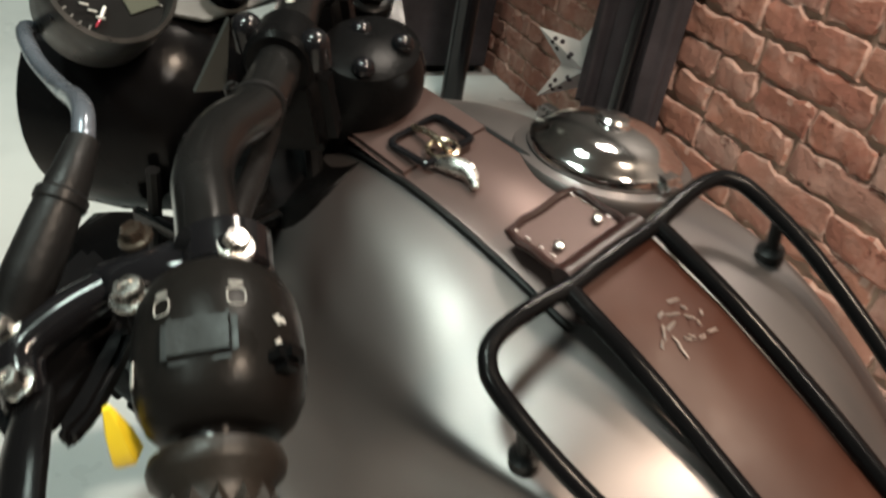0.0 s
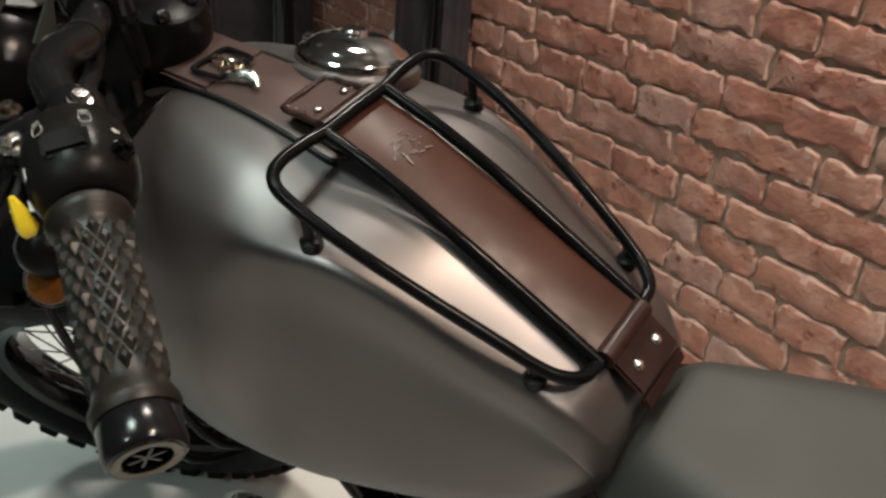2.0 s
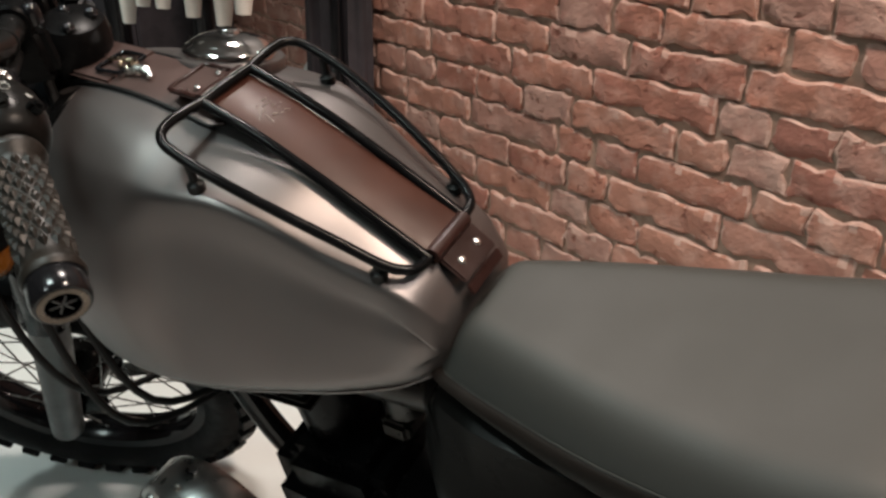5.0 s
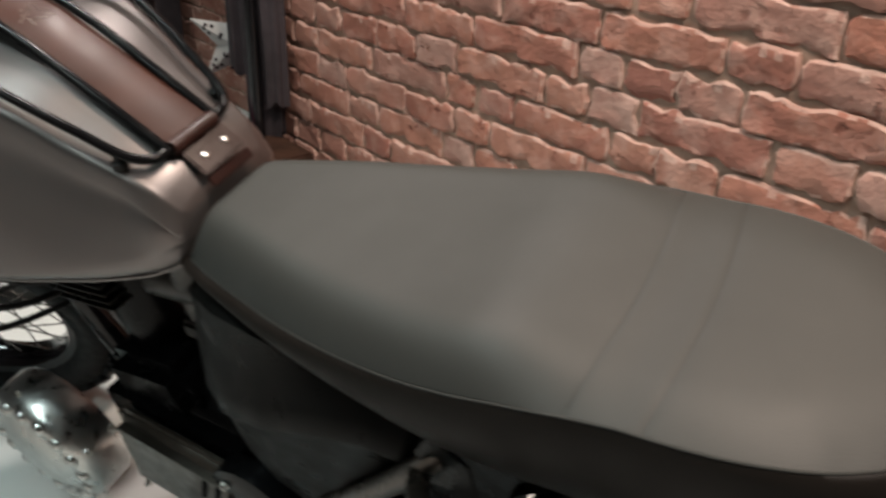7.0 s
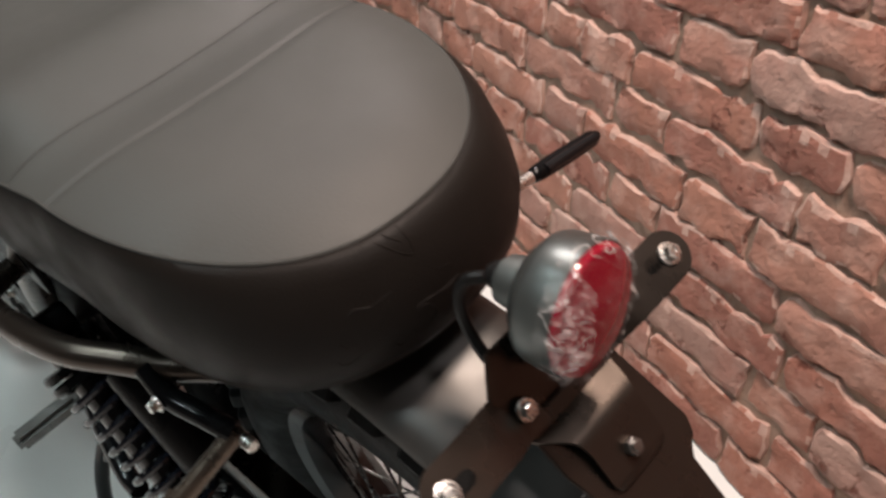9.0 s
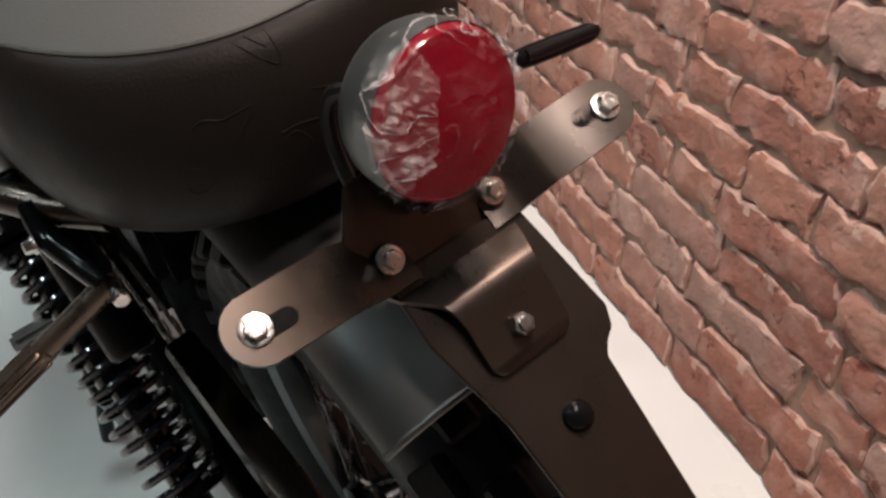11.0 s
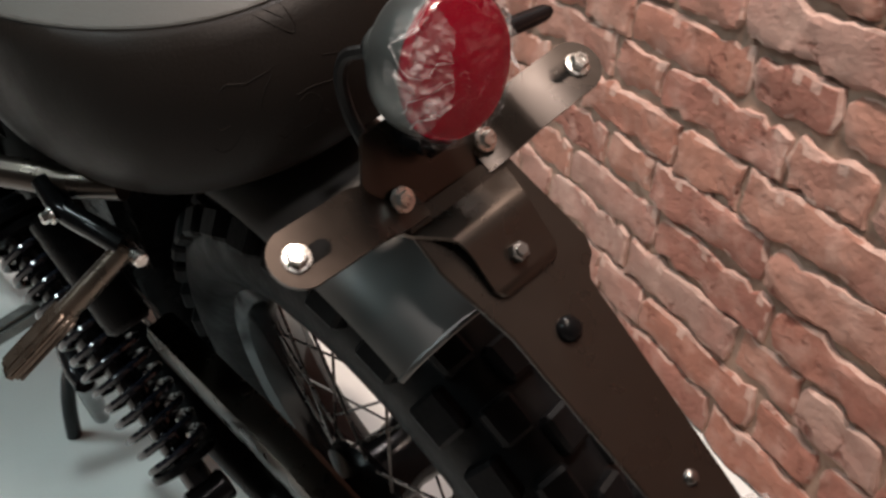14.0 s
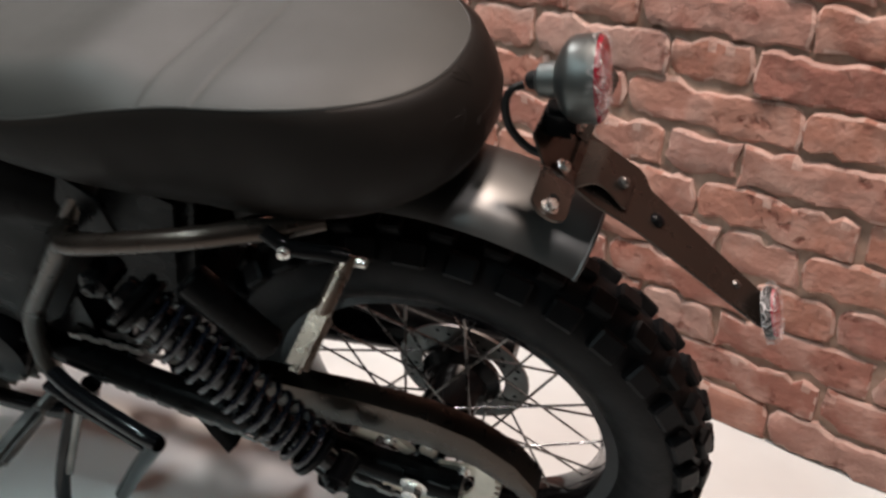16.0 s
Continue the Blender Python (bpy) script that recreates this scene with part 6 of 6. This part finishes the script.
# white gloves hanging with the fingers down
glove_y = 0.9
for k, (x, z, w, offs) in enumerate(((-2.10, 0.655, 0.36, ((-0.15, 0.0), (-0.02, 0.07), (0.13, 0.085))), (-1.63, 0.745, 0.34, ((-0.14, 0.0), (0.04, 0.005), (0.15, 0.05))))):
    g = thing("glove", "off-white glove hanging with its fingers down", "glove", pose(x, glove_y, z), group="gloves on the rail")
    top = 1.07 - z
    part("palm", block(w, 0.05, top - 0.16, pose(0, 0, 0.5 * (top + 0.16)), 0.024, 3), M_CLOTH_WHITE, g)
    part("cuff", block(w * 0.8, 0.06, 0.06, pose(0, 0, top - 0.02), 0.02, 3), M_CLOTH_WHITE, g)
    for dx, dz in offs:
        part("finger", tube([(dx * 0.95, 0, 0.2), (dx, 0.005, 0.1 + dz * 0.6), (dx, 0, dz)], [0.03, 0.029, 0.02], 12, 4), M_CLOTH_WHITE, g)
cabinet = thing("display_cabinet", "tall dark display cabinet standing against the brick wall", "cabinet", pose(-3.75, 1.38, 0))
part("carcass", block(1.7, 0.42, 1.86, pose(0, 0, 0.97), 0.008), M_CLOTH_DARK, cabinet)
for x in (-0.425, 0.425):
    door = part("door", block(0.83, 0.02, 1.78, pose(x, -0.222, 0.97), 0.004), M_CLOTH_DARK, cabinet)
    part("handle", rod((x - math.copysign(0.36, x), -0.245, 0.9), (x - math.copysign(0.36, x), -0.245, 1.05), 0.007), M_STEEL, door, "steel bar handle")
part("plinth", block(1.6, 0.36, 0.05, pose(0, 0.01, 0.025), 0.003), M_MATT, cabinet)

# ---- bricks ----
PITCH, JOINT = 0.0755, 0.0078
rnd = random.Random(7)
# upright joints, course by course from the floor
JOINTS = {
    0: (0.595,), 1: (0.531, 0.802), 2: (0.463, 0.604), 3: (0.794,), 4: (-0.605, -0.469, 0.587, 0.724),
    5: (-0.809, -0.688, -0.54, -0.271, 0.535), 6: (-1.226, -0.762, -0.635, -0.347, 0.466, 0.595),
    7: (-1.366, -1.106, -0.80, -0.69, -0.565, -0.293, -0.176, -0.041, 0.233, 0.384, 0.68),
    8: (-1.245, -0.914, -0.76, -0.475, -0.357, -0.233, 0.047, 0.195, 0.452, 0.593),
    9: (-1.27, -0.966, -0.708, -0.395, -0.283, -0.156, -0.022, 0.256), 10: (-1.026, -0.848, -0.62, -0.347, -0.071, 0.063, 0.335),
    11: (-1.155, -0.823, -0.675, -0.547, -0.28, 0.119, 0.269), 12: (-0.489, -0.344)}


def fill(a, b):
    """Joints that divide a stretch of wall into whole and half bricks."""
    out, x = [], a
    while b - x > 0.33:
        step = rnd.choice((0.27, 0.275, 0.145, 0.13, 0.265))
        if 0 < b - x - step < 0.09:
            step = (b - x) / 2
        x += step
        out.append(x)
    return out


def brick_mesh(L, seed, name):
    """A weathered brick: ragged outline, a nearly flat face, chipped corners, a thin limed arris with top light painted
    in.
    """
    r = random.Random(seed)
    H = PITCH - JOINT
    o = Vector((r.uniform(0, 50), r.uniform(0, 50), r.uniform(0, 50)))
    nx = max(6, round(L / 0.0155))
    us = [-1, -1 + 0.009 / L] + [-1 + 2 * i / nx + r.uniform(-0.2, 0.2) / nx for i in range(1, nx)] + [1 - 0.009 / L, 1]
    vs = [-1, -0.87, -0.45, 0.0, 0.45, 0.87, 1]
    chips = [(su, sv, r.uniform(0.004, 0.016)) for su in (-1, 1) for sv in (-1, 1) if r.random() < 0.6]
    bites = [(r.uniform(-0.42, 0.42) * L, r.choice((-1, 1)), r.uniform(0.007, 0.018), r.uniform(0.004, 0.012)) for _ in range(r.randint(1, 2) + (2 if L > 0.2 else 0))]

    def rag(a, k):
        q = o + Vector((0, 7 * k, 3 * k))
        return 0.0078 * noise.noise(Vector((a * 26, 0, 0)) + q) + 0.0062 * noise.noise(Vector((a * 75, 0, 0)) + q)
    bm_ = bmesh.new()
    grid = []
    for j, v in enumerate(vs):
        row = []
        for i, u in enumerate(us):
            x, z = u * L / 2, v * H / 2
            z += (rag(x, 1) if v > 0 else -rag(x, 2)) * abs(v) ** 3
            x += (rag(z, 3) if u > 0 else -rag(z, 4)) * abs(u) ** 6
            y = -0.0098 + 0.0055 * noise.noise(Vector((x * 16, 0, z * 26)) + o) + 0.0016 * noise.noise(Vector((x * 60, 3, z * 60)) + o)
            if abs(v) == 1 or abs(u) == 1:
                y += max(0.0, 0.0032 + 0.006 * noise.noise(Vector((x * 45, 5, z * 45)) + o))
            elif abs(v) > 0.8:
                z -= math.copysign(max(0.0, 0.005 * noise.noise(Vector((x * 38, 8, v)) + o)), v)
            for su, sv, c in chips:
                k = max(0.0, 1 - (L / 2 - su * x + (H / 2 - sv * z) * 1.3) / (c * 1.9))
                x, z, y = x - su * c * 0.5 * k, z - sv * c * 0.45 * k, y + 0.006 * k
            for bx, sv, w, d in bites:
                if v * sv > 0.8:
                    k = max(0.0, 1 - abs(x - bx) / (w * 1.6))
                    z, y = z - sv * d * k, y + 0.003 * k
            row.append(bm_.verts.new((x, y, z)))
        grid.append(row)
    m, n = len(vs) - 1, len(us) - 1
    for j in range(m):
        for i in range(n):
            f = bm_.faces.new((grid[j][i], grid[j][i + 1], grid[j + 1][i + 1], grid[j + 1][i]))
            # mostly the top edge is pale, as if lit from above
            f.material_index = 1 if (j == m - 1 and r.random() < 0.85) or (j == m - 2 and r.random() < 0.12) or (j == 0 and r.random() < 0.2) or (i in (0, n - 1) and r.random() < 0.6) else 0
    edge = grid[0] + [row[-1] for row in grid[1:]] + grid[-1][-2::-1] + [row[0] for row in grid[-2:0:-1]]
    back = [bm_.verts.new((v.co.x * 1.004, 0.014, v.co.z * 1.03)) for v in edge]
    for i in range(len(edge)):
        k = (i + 1) % len(edge)
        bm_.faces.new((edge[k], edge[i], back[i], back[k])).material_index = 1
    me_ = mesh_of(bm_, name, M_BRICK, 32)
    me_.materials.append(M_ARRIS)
    return me_


LENGTHS = (0.275, 0.23, 0.18, 0.145, 0.12)
KINDS = {L: [brick_mesh(L - JOINT, 100 * k + int(L * 1000), "brick") for k in range(7)] for L in LENGTHS}
near, rest = [], []
for row in range(0, 20):
    z = PITCH * (row + 0.5)
    known = JOINTS.get(row, (rnd.uniform(-0.3, 0.3),))
    xs = [k for k in known]
    lead, x = [], known[0]
    while x > -3.5:
        x -= rnd.choice((0.275, 0.27, 0.14, 0.265, 0.13))
        lead.append(x)
    xs = lead[::-1] + xs
    x = known[-1]
    while x < 1.9:
        x += rnd.choice((0.275, 0.27, 0.14, 0.265, 0.13))
        xs.append(x)
    full = [xs[0]]
    for a, b in zip(xs, xs[1:]):
        full += fill(a, b) + [b]
    for a, b in zip(full, full[1:]):
        if a < RECESS_X < b:
            rest.append((0.5 * (RECESS_X + b), z, max(0.05, b - RECESS_X)))
            b = RECESS_X
        near_row = (-1.1 < b and a < 1.0 and row <= 12) or (-1.5 < b <= -1.1 and 4 <= row <= 11)
        (near if near_row else rest).append((0.5 * (a + b), z, b - a))
for x, z, L in near:
    kind = min(LENGTHS, key=lambda v: abs(v - L))
    ob = new("brick", rnd.choice(KINDS[kind]))
    ob.matrix_world = pose(x, WALL_Y + 0.004 + rnd.uniform(-0.003, 0.003), z + rnd.uniform(-0.002, 0.002), 0, rnd.uniform(-0.5, 0.5), rnd.uniform(-0.6, 0.6)) @ Matrix.Diagonal(((L - JOINT) / (kind - JOINT), 1, 1, 1))
    ob.parent = wall
verts, faces, mats = [], [], []
for x, z, L in rest:
    kind = min(LENGTHS, key=lambda v: abs(v - L))
    me, k = rnd.choice(KINDS[kind]), (L - JOINT) / (kind - JOINT)
    o = len(verts)
    dy = WALL_Y + 0.004 + rnd.uniform(-0.003, 0.003) + (RECESS if x < RECESS_X else 0.0)
    verts += [(v.co.x * k + x, v.co.y + dy, v.co.z + z) for v in me.vertices]
    faces += [tuple(i + o for i in p.vertices) for p in me.polygons]
    mats += [p.material_index for p in me.polygons]
me = bpy.data.meshes.new("far_bricks")
me.from_pydata(verts, [], faces)
me.materials.append(M_BRICKFAR)
me.materials.append(M_ARRIS)
me.polygons.foreach_set("material_index", mats)
far = tagged(new("far_bricks", me), "reclaimed red bricks at the ends of the wall", kind="stuff")
far.parent = wall
